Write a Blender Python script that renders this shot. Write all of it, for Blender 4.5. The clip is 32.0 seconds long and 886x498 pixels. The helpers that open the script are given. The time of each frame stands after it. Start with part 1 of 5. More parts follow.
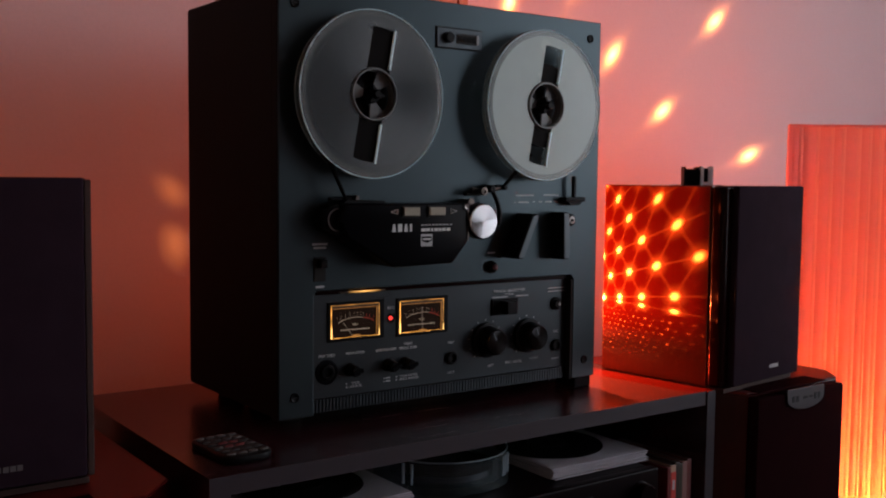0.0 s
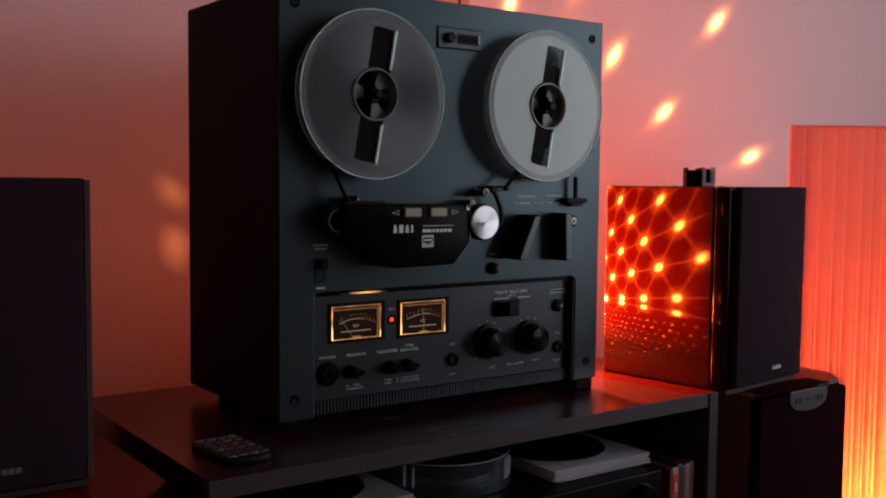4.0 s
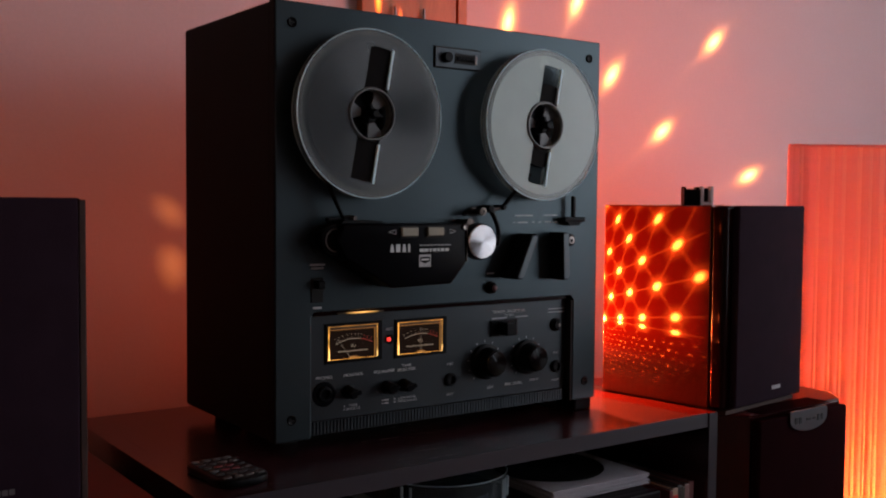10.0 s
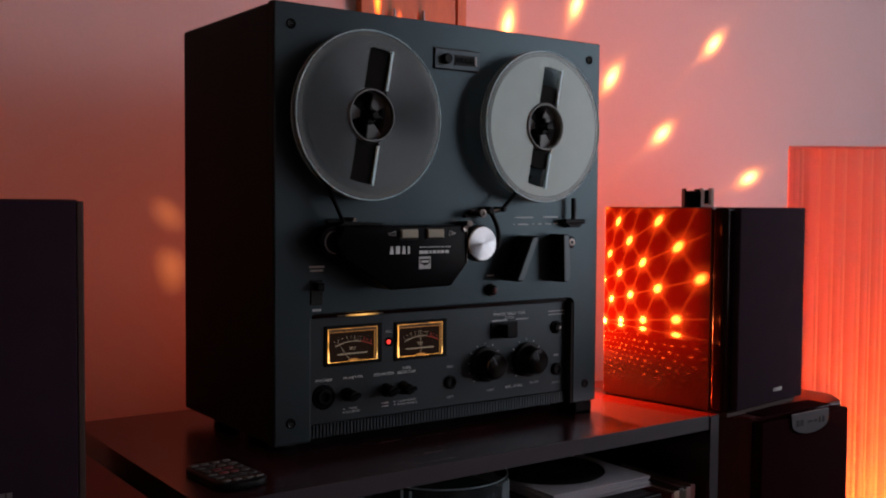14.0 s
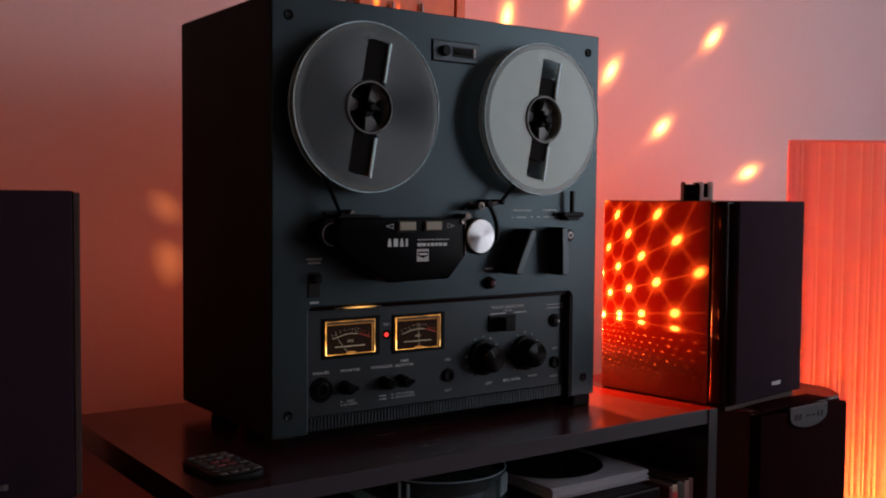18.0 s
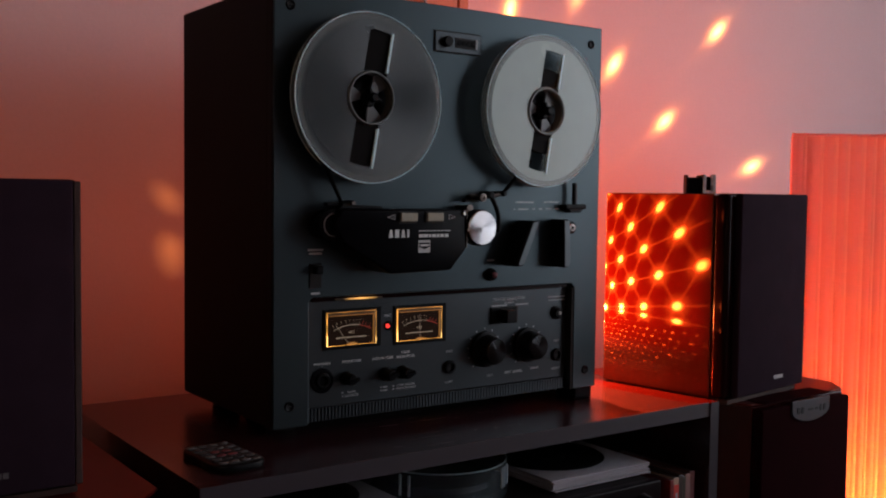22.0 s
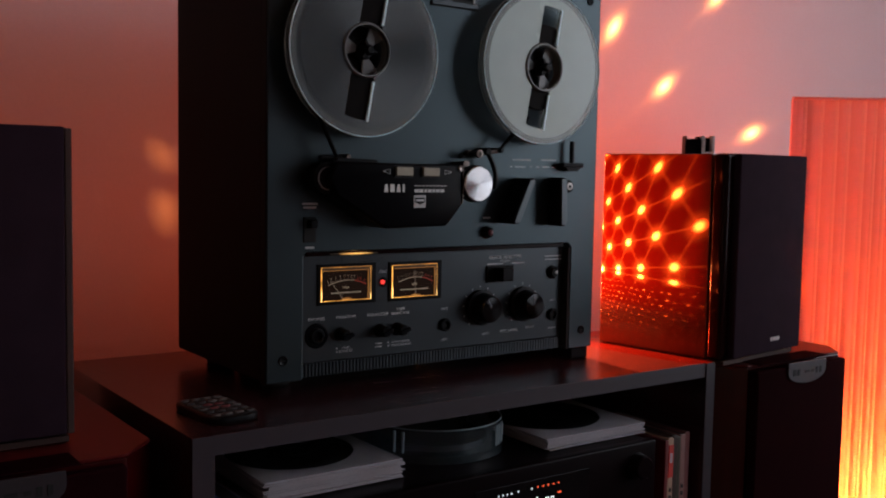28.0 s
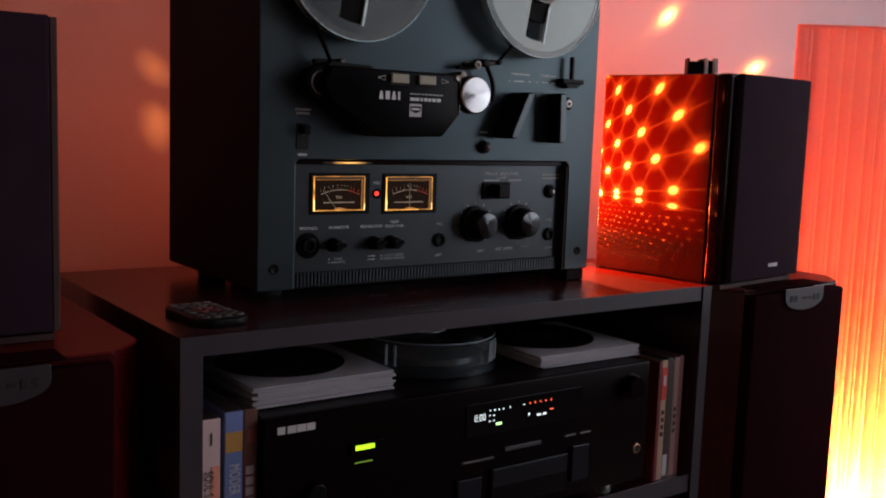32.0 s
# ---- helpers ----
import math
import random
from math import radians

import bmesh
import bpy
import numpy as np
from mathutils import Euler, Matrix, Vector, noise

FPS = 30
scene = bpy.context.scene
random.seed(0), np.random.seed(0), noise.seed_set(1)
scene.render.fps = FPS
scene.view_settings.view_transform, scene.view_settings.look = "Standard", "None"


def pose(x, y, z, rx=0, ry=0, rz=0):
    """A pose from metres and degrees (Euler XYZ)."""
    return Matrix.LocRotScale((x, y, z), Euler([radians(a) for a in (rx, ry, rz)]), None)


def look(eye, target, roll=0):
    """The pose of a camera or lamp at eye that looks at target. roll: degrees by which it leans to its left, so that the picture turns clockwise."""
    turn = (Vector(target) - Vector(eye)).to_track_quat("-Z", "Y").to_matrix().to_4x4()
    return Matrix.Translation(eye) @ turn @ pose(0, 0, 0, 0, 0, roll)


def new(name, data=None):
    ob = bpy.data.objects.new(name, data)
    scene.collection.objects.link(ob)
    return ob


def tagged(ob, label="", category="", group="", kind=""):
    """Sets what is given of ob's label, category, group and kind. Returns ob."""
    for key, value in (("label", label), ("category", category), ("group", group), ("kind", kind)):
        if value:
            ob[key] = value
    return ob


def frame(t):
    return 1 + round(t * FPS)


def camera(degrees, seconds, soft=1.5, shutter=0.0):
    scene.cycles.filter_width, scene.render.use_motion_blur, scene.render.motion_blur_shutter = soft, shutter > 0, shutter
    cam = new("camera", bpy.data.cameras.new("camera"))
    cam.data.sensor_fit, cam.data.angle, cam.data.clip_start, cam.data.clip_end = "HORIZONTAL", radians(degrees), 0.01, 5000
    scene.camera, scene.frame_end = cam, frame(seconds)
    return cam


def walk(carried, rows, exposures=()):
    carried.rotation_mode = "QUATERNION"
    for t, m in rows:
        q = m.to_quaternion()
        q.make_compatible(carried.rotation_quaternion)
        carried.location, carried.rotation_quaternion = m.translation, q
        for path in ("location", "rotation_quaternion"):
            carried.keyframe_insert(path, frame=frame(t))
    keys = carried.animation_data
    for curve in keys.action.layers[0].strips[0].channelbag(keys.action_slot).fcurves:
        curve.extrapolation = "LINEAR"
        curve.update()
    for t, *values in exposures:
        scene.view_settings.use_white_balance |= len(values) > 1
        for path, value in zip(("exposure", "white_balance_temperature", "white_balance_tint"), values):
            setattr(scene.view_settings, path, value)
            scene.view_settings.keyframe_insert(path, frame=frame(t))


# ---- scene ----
cam = camera(47.78, 32.0, soft=2.0, shutter=0.0)

# seconds, eye x, y, z, turn to the left, tilt up, lean (degrees)
PATH = (
    (0, -0.4497, -0.9025, 0.2625, -35.854, -4.083, 0.604),
    (0.5, -0.4487, -0.8996, 0.2608, -35.880, -4.085, 0.637),
    (1, -0.4480, -0.8986, 0.2597, -35.915, -4.101, 0.712),
    (1.5, -0.4480, -0.8978, 0.2593, -35.901, -4.118, 0.639),
    (2, -0.4480, -0.8974, 0.2591, -35.907, -4.050, 0.605),
    (2.5, -0.4476, -0.8979, 0.2591, -35.903, -4.009, 0.573),
    (3, -0.4473, -0.8984, 0.2598, -35.874, -3.921, 0.475),
    (3.5, -0.4474, -0.8982, 0.2613, -35.853, -3.964, 0.562),
    (5.5, -0.4457, -0.8946, 0.2569, -35.802, -3.855, 0.586),
    (6, -0.4453, -0.8953, 0.2563, -35.773, -3.764, 0.591),
    (6.5, -0.4452, -0.8960, 0.2567, -35.750, -3.665, 0.608),
    (7, -0.4455, -0.8964, 0.2579, -35.778, -3.611, 0.599),
    (7.5, -0.4458, -0.8963, 0.2585, -35.820, -3.466, 0.618),
    (8, -0.4459, -0.8961, 0.2586, -35.845, -3.308, 0.720),
    (8.5, -0.4457, -0.8961, 0.2587, -35.847, -3.199, 0.704),
    (9, -0.4449, -0.8959, 0.2589, -35.872, -3.072, 0.697),
    (9.5, -0.4438, -0.8962, 0.2593, -35.839, -2.970, 0.622),
    (10, -0.4431, -0.8968, 0.2602, -35.816, -2.818, 0.498),
    (10.5, -0.4431, -0.8969, 0.2609, -35.806, -2.729, 0.515),
    (11, -0.4438, -0.8971, 0.2616, -35.832, -2.655, 0.582),
    (11.5, -0.4442, -0.8969, 0.2617, -35.900, -2.559, 0.669),
    (12, -0.4441, -0.8958, 0.2609, -35.918, -2.536, 0.588),
    (12.5, -0.4437, -0.8945, 0.2602, -35.938, -2.547, 0.625),
    (13, -0.4427, -0.8939, 0.2593, -35.869, -2.599, 0.587),
    (13.5, -0.4415, -0.8937, 0.2585, -35.841, -2.596, 0.533),
    (14, -0.4407, -0.8930, 0.2577, -35.837, -2.583, 0.409),
    (14.5, -0.4405, -0.8918, 0.2574, -35.835, -2.646, 0.432),
    (16.5, -0.4398, -0.8934, 0.2568, -35.792, -2.801, 0.590),
    (17, -0.4393, -0.8928, 0.2558, -35.775, -2.778, 0.625),
    (17.5, -0.4386, -0.8921, 0.2554, -35.795, -2.837, 0.579),
    (18, -0.4377, -0.8914, 0.2547, -35.872, -2.849, 0.492),
    (18.5, -0.4371, -0.8915, 0.2542, -35.906, -2.885, 0.553),
    (19, -0.4373, -0.8922, 0.2545, -35.899, -2.956, 0.587),
    (19.5, -0.4375, -0.8932, 0.2548, -35.874, -3.045, 0.527),
    (20, -0.4373, -0.8934, 0.2541, -35.835, -3.083, 0.560),
    (20.5, -0.4371, -0.8928, 0.2534, -35.854, -3.116, 0.567),
    (21, -0.4367, -0.8924, 0.2526, -35.783, -3.132, 0.705),
    (21.5, -0.4359, -0.8920, 0.2510, -35.727, -3.140, 0.702),
    (22, -0.4351, -0.8914, 0.2502, -35.673, -3.108, 0.690),
    (22.5, -0.4345, -0.8908, 0.2496, -35.641, -3.072, 0.663),
    (23, -0.4345, -0.8903, 0.2490, -35.684, -3.130, 0.751),
    (23.5, -0.4349, -0.8903, 0.2480, -35.709, -3.114, 0.759),
    (24, -0.4345, -0.8911, 0.2465, -35.663, -3.143, 0.782),
    (24.5, -0.4329, -0.8921, 0.2462, -35.615, -3.331, 0.848),
    (26.5, -0.4325, -0.8877, 0.2409, -35.830, -3.223, 0.724),
    (27, -0.4303, -0.8886, 0.2379, -35.761, -3.484, 0.914),
    (27.5, -0.4291, -0.8891, 0.2331, -35.722, -3.963, 0.941),
    (28, -0.4282, -0.8883, 0.2282, -35.756, -4.462, 1.046),
    (28.5, -0.4273, -0.8864, 0.2247, -35.832, -4.596, 1.077),
    (29, -0.4261, -0.8849, 0.2211, -35.901, -4.916, 1.259),
    (29.5, -0.4246, -0.8843, 0.2156, -35.797, -5.314, 1.576),
    (30, -0.4228, -0.8840, 0.2091, -35.823, -5.852, 1.673),
    (30.5, -0.4206, -0.8837, 0.2032, -35.811, -6.348, 1.772),
    (31, -0.4187, -0.8831, 0.1970, -35.893, -6.511, 1.822),
    (31.5, -0.4176, -0.8821, 0.1900, -35.870, -6.821, 1.816),
    (32, -0.4169, -0.8807, 0.1833, -35.933, -7.095, 2.013),
)


def seat_pose(x, y, z, turn, tilt, lean):
    a, p = radians(turn), radians(tilt)
    ahead = Vector((-math.sin(a) * math.cos(p), math.cos(a) * math.cos(p), math.sin(p)))
    eye = Vector((x, y, z))
    return look(eye, eye + ahead, lean)


walk(cam, [(r[0], seat_pose(*r[1:])) for r in PATH], exposures=((0.0, 0.0), (27.0, 0.0), (29.0, 0.04), (32.0, 0.26)))

# ---- light ----
WALL_Y = 0.380          # face of the wall behind the furniture
EAST_X = 2.30           # wall with the window
FLOOR_Z, CEIL_Z = -0.72, 1.78

world = bpy.data.worlds.new("dusk_sky")
scene.world = world
world.use_nodes = True
sky = world.node_tree.nodes.new("ShaderNodeTexSky")
sky.sky_type, sky.sun_disc = "NISHITA", False
sky.sun_elevation, sky.sun_rotation = radians(4), radians(90)
world.node_tree.nodes["Background"].inputs["Strength"].default_value = 0.08
world.node_tree.links.new(sky.outputs["Color"], world.node_tree.nodes["Background"].inputs["Color"])


def lamp(name, kind, energy, color, m, **more):
    data = bpy.data.lights.new(name, kind)
    data.energy, data.color = energy, color
    if "radius" in more:
        data.shadow_soft_size = more["radius"]
    if "size" in more:
        data.shape, data.size, data.size_y = "RECTANGLE", *more["size"]
    ob = new(name, data)
    ob.matrix_world = m
    return ob


WIN_Y0, WIN_Y1, WIN_Z0, WIN_Z1 = -2.70, -0.45, -0.10, 1.66
lamp("window_daylight", "AREA", 37.0, (0.84, 0.88, 1.0),
     look((EAST_X + 0.03, (WIN_Y0 + WIN_Y1) / 2, (WIN_Z0 + WIN_Z1) / 2), (0, (WIN_Y0 + WIN_Y1) / 2, (WIN_Z0 + WIN_Z1) / 2)),
     size=(WIN_Y1 - WIN_Y0, WIN_Z1 - WIN_Z0))
PROJ = Vector((0.475, 0.2350, 0.055))      # bulb of the star projector
lamp("projector_bulb", "POINT", 10000.0, (1.0, 0.32, 0.075), Matrix.Translation(PROJ), radius=0.00004)
SHADE_O = Vector((0.907, 0.054, 0.351))   # upper corner of the ribbed lamp's front
SHADE_U = Vector((0.810, -0.586, 0.0)).normalized()
SHADE_N = Vector((0.586, 0.810, 0.0)).normalized()
LAMP_AT = SHADE_O + SHADE_U * 0.135 + SHADE_N * 0.075 + Vector((0, 0, -0.77))
lamp("ribbed_lamp_bulb", "POINT", 97.0, (1.0, 0.288, 0.055), Matrix.Translation(LAMP_AT), radius=0.03)

# ---- materials ----


def mat(name, color, rough=0.5, metal=0.0, vary=0.0, scale=30.0, bump=0.0, fine=400.0, coat=0.0, emit=None, power=0.0,
        stretch=(1, 1, 1), spec=0.5, rough_vary=0.0):
    m = bpy.data.materials.new(name)
    m.use_nodes = True
    nt = m.node_tree
    b = nt.nodes["Principled BSDF"]
    b.inputs["Roughness"].default_value = rough
    b.inputs["Metallic"].default_value = metal
    b.inputs["Coat Weight"].default_value = coat
    b.inputs["Coat Roughness"].default_value = 0.06
    b.inputs["Specular IOR Level"].default_value = spec
    b.inputs["Base Color"].default_value = (*color, 1)
    if emit:
        b.inputs["Emission Color"].default_value = (*emit, 1)
        b.inputs["Emission Strength"].default_value = power
    if vary or bump or rough_vary:
        tc = nt.nodes.new("ShaderNodeTexCoord")
        mp = nt.nodes.new("ShaderNodeMapping")
        mp.inputs["Scale"].default_value = stretch
        nt.links.new(tc.outputs["Object"], mp.inputs["Vector"])
        big = nt.nodes.new("ShaderNodeTexNoise")
        big.inputs["Scale"].default_value, big.inputs["Detail"].default_value = scale, 5
        small = nt.nodes.new("ShaderNodeTexNoise")
        small.inputs["Scale"].default_value, small.inputs["Detail"].default_value = fine, 3
        for n in (big, small):
            nt.links.new(mp.outputs["Vector"], n.inputs["Vector"])
        add = nt.nodes.new("ShaderNodeMath")
        add.operation = "ADD"
        nt.links.new(big.outputs["Fac"], add.inputs[0])
        nt.links.new(small.outputs["Fac"], add.inputs[1])
        if vary:
            ramp = nt.nodes.new("ShaderNodeMapRange")
            ramp.inputs["From Min"].default_value, ramp.inputs["From Max"].default_value = 0.6, 1.4
            ramp.inputs["To Min"].default_value, ramp.inputs["To Max"].default_value = 1 - vary, 1 + vary
            nt.links.new(add.outputs[0], ramp.inputs["Value"])
            mul = nt.nodes.new("ShaderNodeVectorMath")
            mul.operation = "SCALE"
            mul.inputs[0].default_value = color
            nt.links.new(ramp.outputs["Result"], mul.inputs["Scale"])
            nt.links.new(mul.outputs["Vector"], b.inputs["Base Color"])
        if rough_vary:
            rr = nt.nodes.new("ShaderNodeMapRange")
            rr.inputs["From Min"].default_value, rr.inputs["From Max"].default_value = 0.6, 1.4
            rr.inputs["To Min"].default_value, rr.inputs["To Max"].default_value = rough - rough_vary, rough + rough_vary
            nt.links.new(add.outputs[0], rr.inputs["Value"])
            nt.links.new(rr.outputs["Result"], b.inputs["Roughness"])
        if bump:
            bp = nt.nodes.new("ShaderNodeBump")
            bp.inputs["Strength"].default_value, bp.inputs["Distance"].default_value = 0.6, bump
            nt.links.new(add.outputs[0], bp.inputs["Height"])
            nt.links.new(bp.outputs["Normal"], b.inputs["Normal"])
    return m


def see_through(m, share, tint=(1, 1, 1)):
    """Lets part of the light pass straight on."""
    nt = m.node_tree
    out = nt.nodes["Material Output"]
    clear = nt.nodes.new("ShaderNodeBsdfTransparent")
    clear.inputs["Color"].default_value = (*tint, 1)
    mix = nt.nodes.new("ShaderNodeMixShader")
    mix.inputs["Fac"].default_value = share
    nt.links.new(nt.nodes["Principled BSDF"].outputs["BSDF"], mix.inputs[1])
    nt.links.new(clear.outputs["BSDF"], mix.inputs[2])
    nt.links.new(mix.outputs["Shader"], out.inputs["Surface"])
    return m


def pass_light(m, share, color):
    """Lets part of the light glow through, scattered."""
    nt = m.node_tree
    out = nt.nodes["Material Output"]
    thin = nt.nodes.new("ShaderNodeBsdfTranslucent")
    thin.inputs["Color"].default_value = (*color, 1)
    mix = nt.nodes.new("ShaderNodeMixShader")
    mix.inputs["Fac"].default_value = share
    nt.links.new(nt.nodes["Principled BSDF"].outputs["BSDF"], mix.inputs[1])
    nt.links.new(thin.outputs["BSDF"], mix.inputs[2])
    nt.links.new(mix.outputs["Shader"], out.inputs["Surface"])
    return m


M_WALL = mat("painted_plaster", (0.67, 0.53, 0.54), 0.9, vary=0.04, scale=3.0, bump=0.00012, fine=260)
M_FLOOR = mat("dark_floorboards", (0.14, 0.09, 0.06), 0.5, vary=0.25, scale=6, stretch=(1, 8, 1), bump=0.0004)
# unseen walls and ceiling: made-up tones that set how much light bounces back
M_DIMWALL = mat("unseen_dim_wall", (0.27, 0.24, 0.24), 0.9, vary=0.15, scale=5)
M_BOUNCEWALL = mat("unseen_bounce_wall", (0.70, 0.58, 0.47), 0.9, vary=0.06, scale=5)
M_CEIL = mat("unseen_ceiling", (0.30, 0.25, 0.21), 0.9, vary=0.04, scale=4, bump=0.0004)
M_SHELF = mat("black_brown_veneer", (0.027, 0.0085, 0.0110), 0.25, spec=0.80, vary=0.12, scale=14, bump=0.00001, fine=120, stretch=(0.5, 9, 9), rough_vary=0.03)
M_LITEDGE = mat("lit_veneer_front", (0.033, 0.027, 0.035), 0.40, spec=0.35, vary=0.10, scale=14, fine=120, stretch=(0.5, 9, 9))
M_CAB = mat("recorder_cabinet_vinyl", (0.004, 0.0035, 0.0035), 0.75, spec=0.15, vary=0.2, scale=60, bump=0.0002, fine=900)
M_PLATE = mat("graphite_face_paint", (0.034, 0.049, 0.055), 0.31, metal=0.75, vary=0.11, scale=9, bump=0.00004, fine=1500, rough_vary=0.05)
M_PLATE2 = mat("graphite_control_paint", (0.043, 0.051, 0.056), 0.31, metal=0.75, vary=0.06, scale=12, bump=0.00004, fine=1500, rough_vary=0.05)
M_BLACK = mat("black_moulded_plastic", (0.0025, 0.0025, 0.003), 0.42, spec=0.10, vary=0.2, scale=80, bump=0.00005, fine=1800)
M_LEVER = mat("lit_lever_and_pointer_grey", (0.070, 0.082, 0.088), 0.36, metal=0.7, vary=0.1, scale=60, spec=0.3)
M_MATTE = mat("matte_black_recess", (0.006, 0.006, 0.006), 0.8, vary=0.2, scale=60)
M_COVER = mat("head_cover_plastic", (0.0022, 0.0022, 0.0032), 0.36, spec=0.045, vary=0.15, scale=50, bump=0.00006, fine=1600)
M_CHROME = mat("spun_aluminium", (0.72, 0.71, 0.70), 0.28, metal=1.0, vary=0.06, scale=40, rough_vary=0.08)
M_STEEL = mat("tarnished_steel", (0.26, 0.235, 0.22), 0.35, metal=1.0, vary=0.15, scale=90)
M_PIN = mat("worn_dark_steel", (0.12, 0.10, 0.09), 0.42, metal=1.0, vary=0.15, scale=90)
M_PRINT = mat("pale_silkscreen", (0.64, 0.66, 0.66), 0.6, vary=0.1, scale=300)
M_DIMPRINT = mat("faded_silkscreen", (0.46, 0.47, 0.48), 0.6, vary=0.1, scale=300)
M_CREAM = mat("cream_push_button", (0.30, 0.272, 0.20), 0.45, vary=0.08, scale=120)
M_AMBER = mat("lit_amber_light_guide", (0.5, 0.3, 0.08), 0.4, emit=(1.0, 0.42, 0.075), power=1.3)
# reveal glows faintly, standing in for the meter light that falls on it
M_AMBERLOW = mat("lit_amber_reveal", (0.03, 0.014, 0.005), 0.4, emit=(1.0, 0.36, 0.07), power=0.02)


def uneven_glow(m, low, high, scale):
    """Makes the glow stronger near the lamps inside and weaker between them."""
    nt = m.node_tree
    tc, ns, rg = nt.nodes.new("ShaderNodeTexCoord"), nt.nodes.new("ShaderNodeTexNoise"), nt.nodes.new("ShaderNodeMapRange")
    ns.inputs["Scale"].default_value, ns.inputs["Detail"].default_value = scale, 2
    for name, val in (("From Min", 0.36), ("From Max", 0.64), ("To Min", low), ("To Max", high)):
        rg.inputs[name].default_value = val
    nt.links.new(tc.outputs["Object"], ns.inputs["Vector"])
    nt.links.new(ns.outputs["Fac"], rg.inputs["Value"])
    nt.links.new(rg.outputs["Result"], nt.nodes["Principled BSDF"].inputs["Emission Strength"])
    return m


uneven_glow(M_AMBER, 0.45, 3.0, 60.0)
M_AMBERTOP = uneven_glow(mat("amber_upper_edge", (0.5, 0.3, 0.08), 0.4, emit=(1.0, 0.40, 0.07), power=0.6), 0.15, 1.1, 70.0)
M_HOT = mat("bright_light_guide", (0.6, 0.4, 0.15), 0.4, emit=(1.0, 0.56, 0.16), power=3.5)
# inner edges, face, print and needle glow in place of the meter lamp's light
M_AMBERDIM = mat("lit_amber_inner_edge", (0.4, 0.2, 0.05), 0.4, emit=(1.0, 0.40, 0.08), power=0.28)
M_FACE = mat("lit_meter_face_card", (0.012, 0.006, 0.004), 0.6, spec=0.1, vary=0.15, scale=60, emit=(1.0, 0.35, 0.1), power=0.006)
M_SCALE = mat("lit_meter_print", (0.75, 0.66, 0.5), 0.6, emit=(1.0, 0.72, 0.45), power=0.10)
M_SCALERED = mat("lit_red_meter_print", (0.5, 0.05, 0.03), 0.6, emit=(1.0, 0.10, 0.04), power=0.09)
M_NEEDLE = mat("lit_needle_lacquer", (0.4, 0.36, 0.30), 0.5, emit=(1.0, 0.7, 0.45), power=0.07)
M_REDLED = mat("red_lit_lens", (0.5, 0.02, 0.02), 0.3, emit=(1.0, 0.05, 0.04), power=1.3)
M_FLANGE = see_through(mat("smoky_reel_plastic", (0.047, 0.062, 0.069), 0.24, vary=0.05, scale=9, fine=22, rough_vary=0.05), 0.26)
# right reel's plastic, set much paler than the left's
M_PALEREEL = see_through(mat("pale_reel_plastic", (0.52, 0.645, 0.60), 0.24, vary=0.08, scale=9, fine=22, rough_vary=0.06), 0.42)
M_BACKFLANGE = see_through(mat("clear_back_flange", (0.30, 0.36, 0.34), 0.2, vary=0.05, scale=16), 0.70)
for reel_mat in (M_FLANGE, M_PALEREEL):
    tan = reel_mat.node_tree.nodes.new("ShaderNodeTangent")
    tan.direction_type, tan.axis = "RADIAL", "Y"
    reel_mat.node_tree.links.new(tan.outputs["Tangent"], reel_mat.node_tree.nodes["Principled BSDF"].inputs["Tangent"])
    reel_mat.node_tree.nodes["Principled BSDF"].inputs["Anisotropic"].default_value = 0.75
    reel_mat.node_tree.nodes["Principled BSDF"].inputs["Specular IOR Level"].default_value = 0.75
M_RIM = see_through(mat("clear_reel_rim", (0.22, 0.26, 0.26), 0.14, vary=0.05, scale=40), 0.45)
# pale colours for highlights that are modelled as thin pieces
M_GLINT = mat("painted_edge_glint", (0.66, 0.90, 0.98), 0.38, vary=0.1, scale=40)
M_DIMGLINT = mat("dim_edge_glint", (0.32, 0.40, 0.44), 0.15, vary=0.1, scale=40)
M_TAPE = mat("wound_brown_tape", (0.004, 0.0025, 0.0022), 0.6, spec=0.05, vary=0.2, scale=100)
M_HUB = mat("grey_hub_plastic", (0.13, 0.135, 0.135), 0.35, vary=0.1, scale=60)
M_SPKWOOD = mat("glossy_mahogany_foil", (0.095, 0.019, 0.0075), 0.15, vary=0.09, scale=18, bump=0.00003, fine=220, stretch=(8, 8, 0.6), coat=0.15, spec=0.25)
M_GLOSS = mat("gloss_black_baffle", (0.012, 0.0030, 0.0030), 0.18, vary=0.1, scale=30, spec=0.07)
M_CLOTH = mat("black_grille_cloth", (0.0215, 0.0112, 0.0185), 0.9, spec=0.06, vary=0.2, scale=40, bump=0.0004, fine=1400)
M_TRIM = mat("brown_plinth_and_lit_edge", (0.055, 0.033, 0.030), 0.6, spec=0.12, vary=0.15, scale=60)
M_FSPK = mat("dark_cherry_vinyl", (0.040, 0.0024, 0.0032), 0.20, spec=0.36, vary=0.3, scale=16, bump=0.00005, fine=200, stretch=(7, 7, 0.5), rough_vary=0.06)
M_REDLITTOP = mat("red_lit_top_vinyl", (0.085, 0.0045, 0.0042), 0.36, spec=0.16, vary=0.12, scale=16, stretch=(7, 7, 0.5))
M_FGRILLE = mat("floor_speaker_cloth", (0.0115, 0.0015, 0.0026), 0.8, spec=0.012, vary=0.2, scale=30, bump=0.0004, fine=1200)
M_BADGE = mat("brushed_badge_metal", (0.038, 0.033, 0.040), 0.42, metal=0.4, vary=0.1, scale=80)
M_WHITE = mat("white_mark", (0.46, 0.45, 0.46), 0.5, vary=0.05, scale=100)
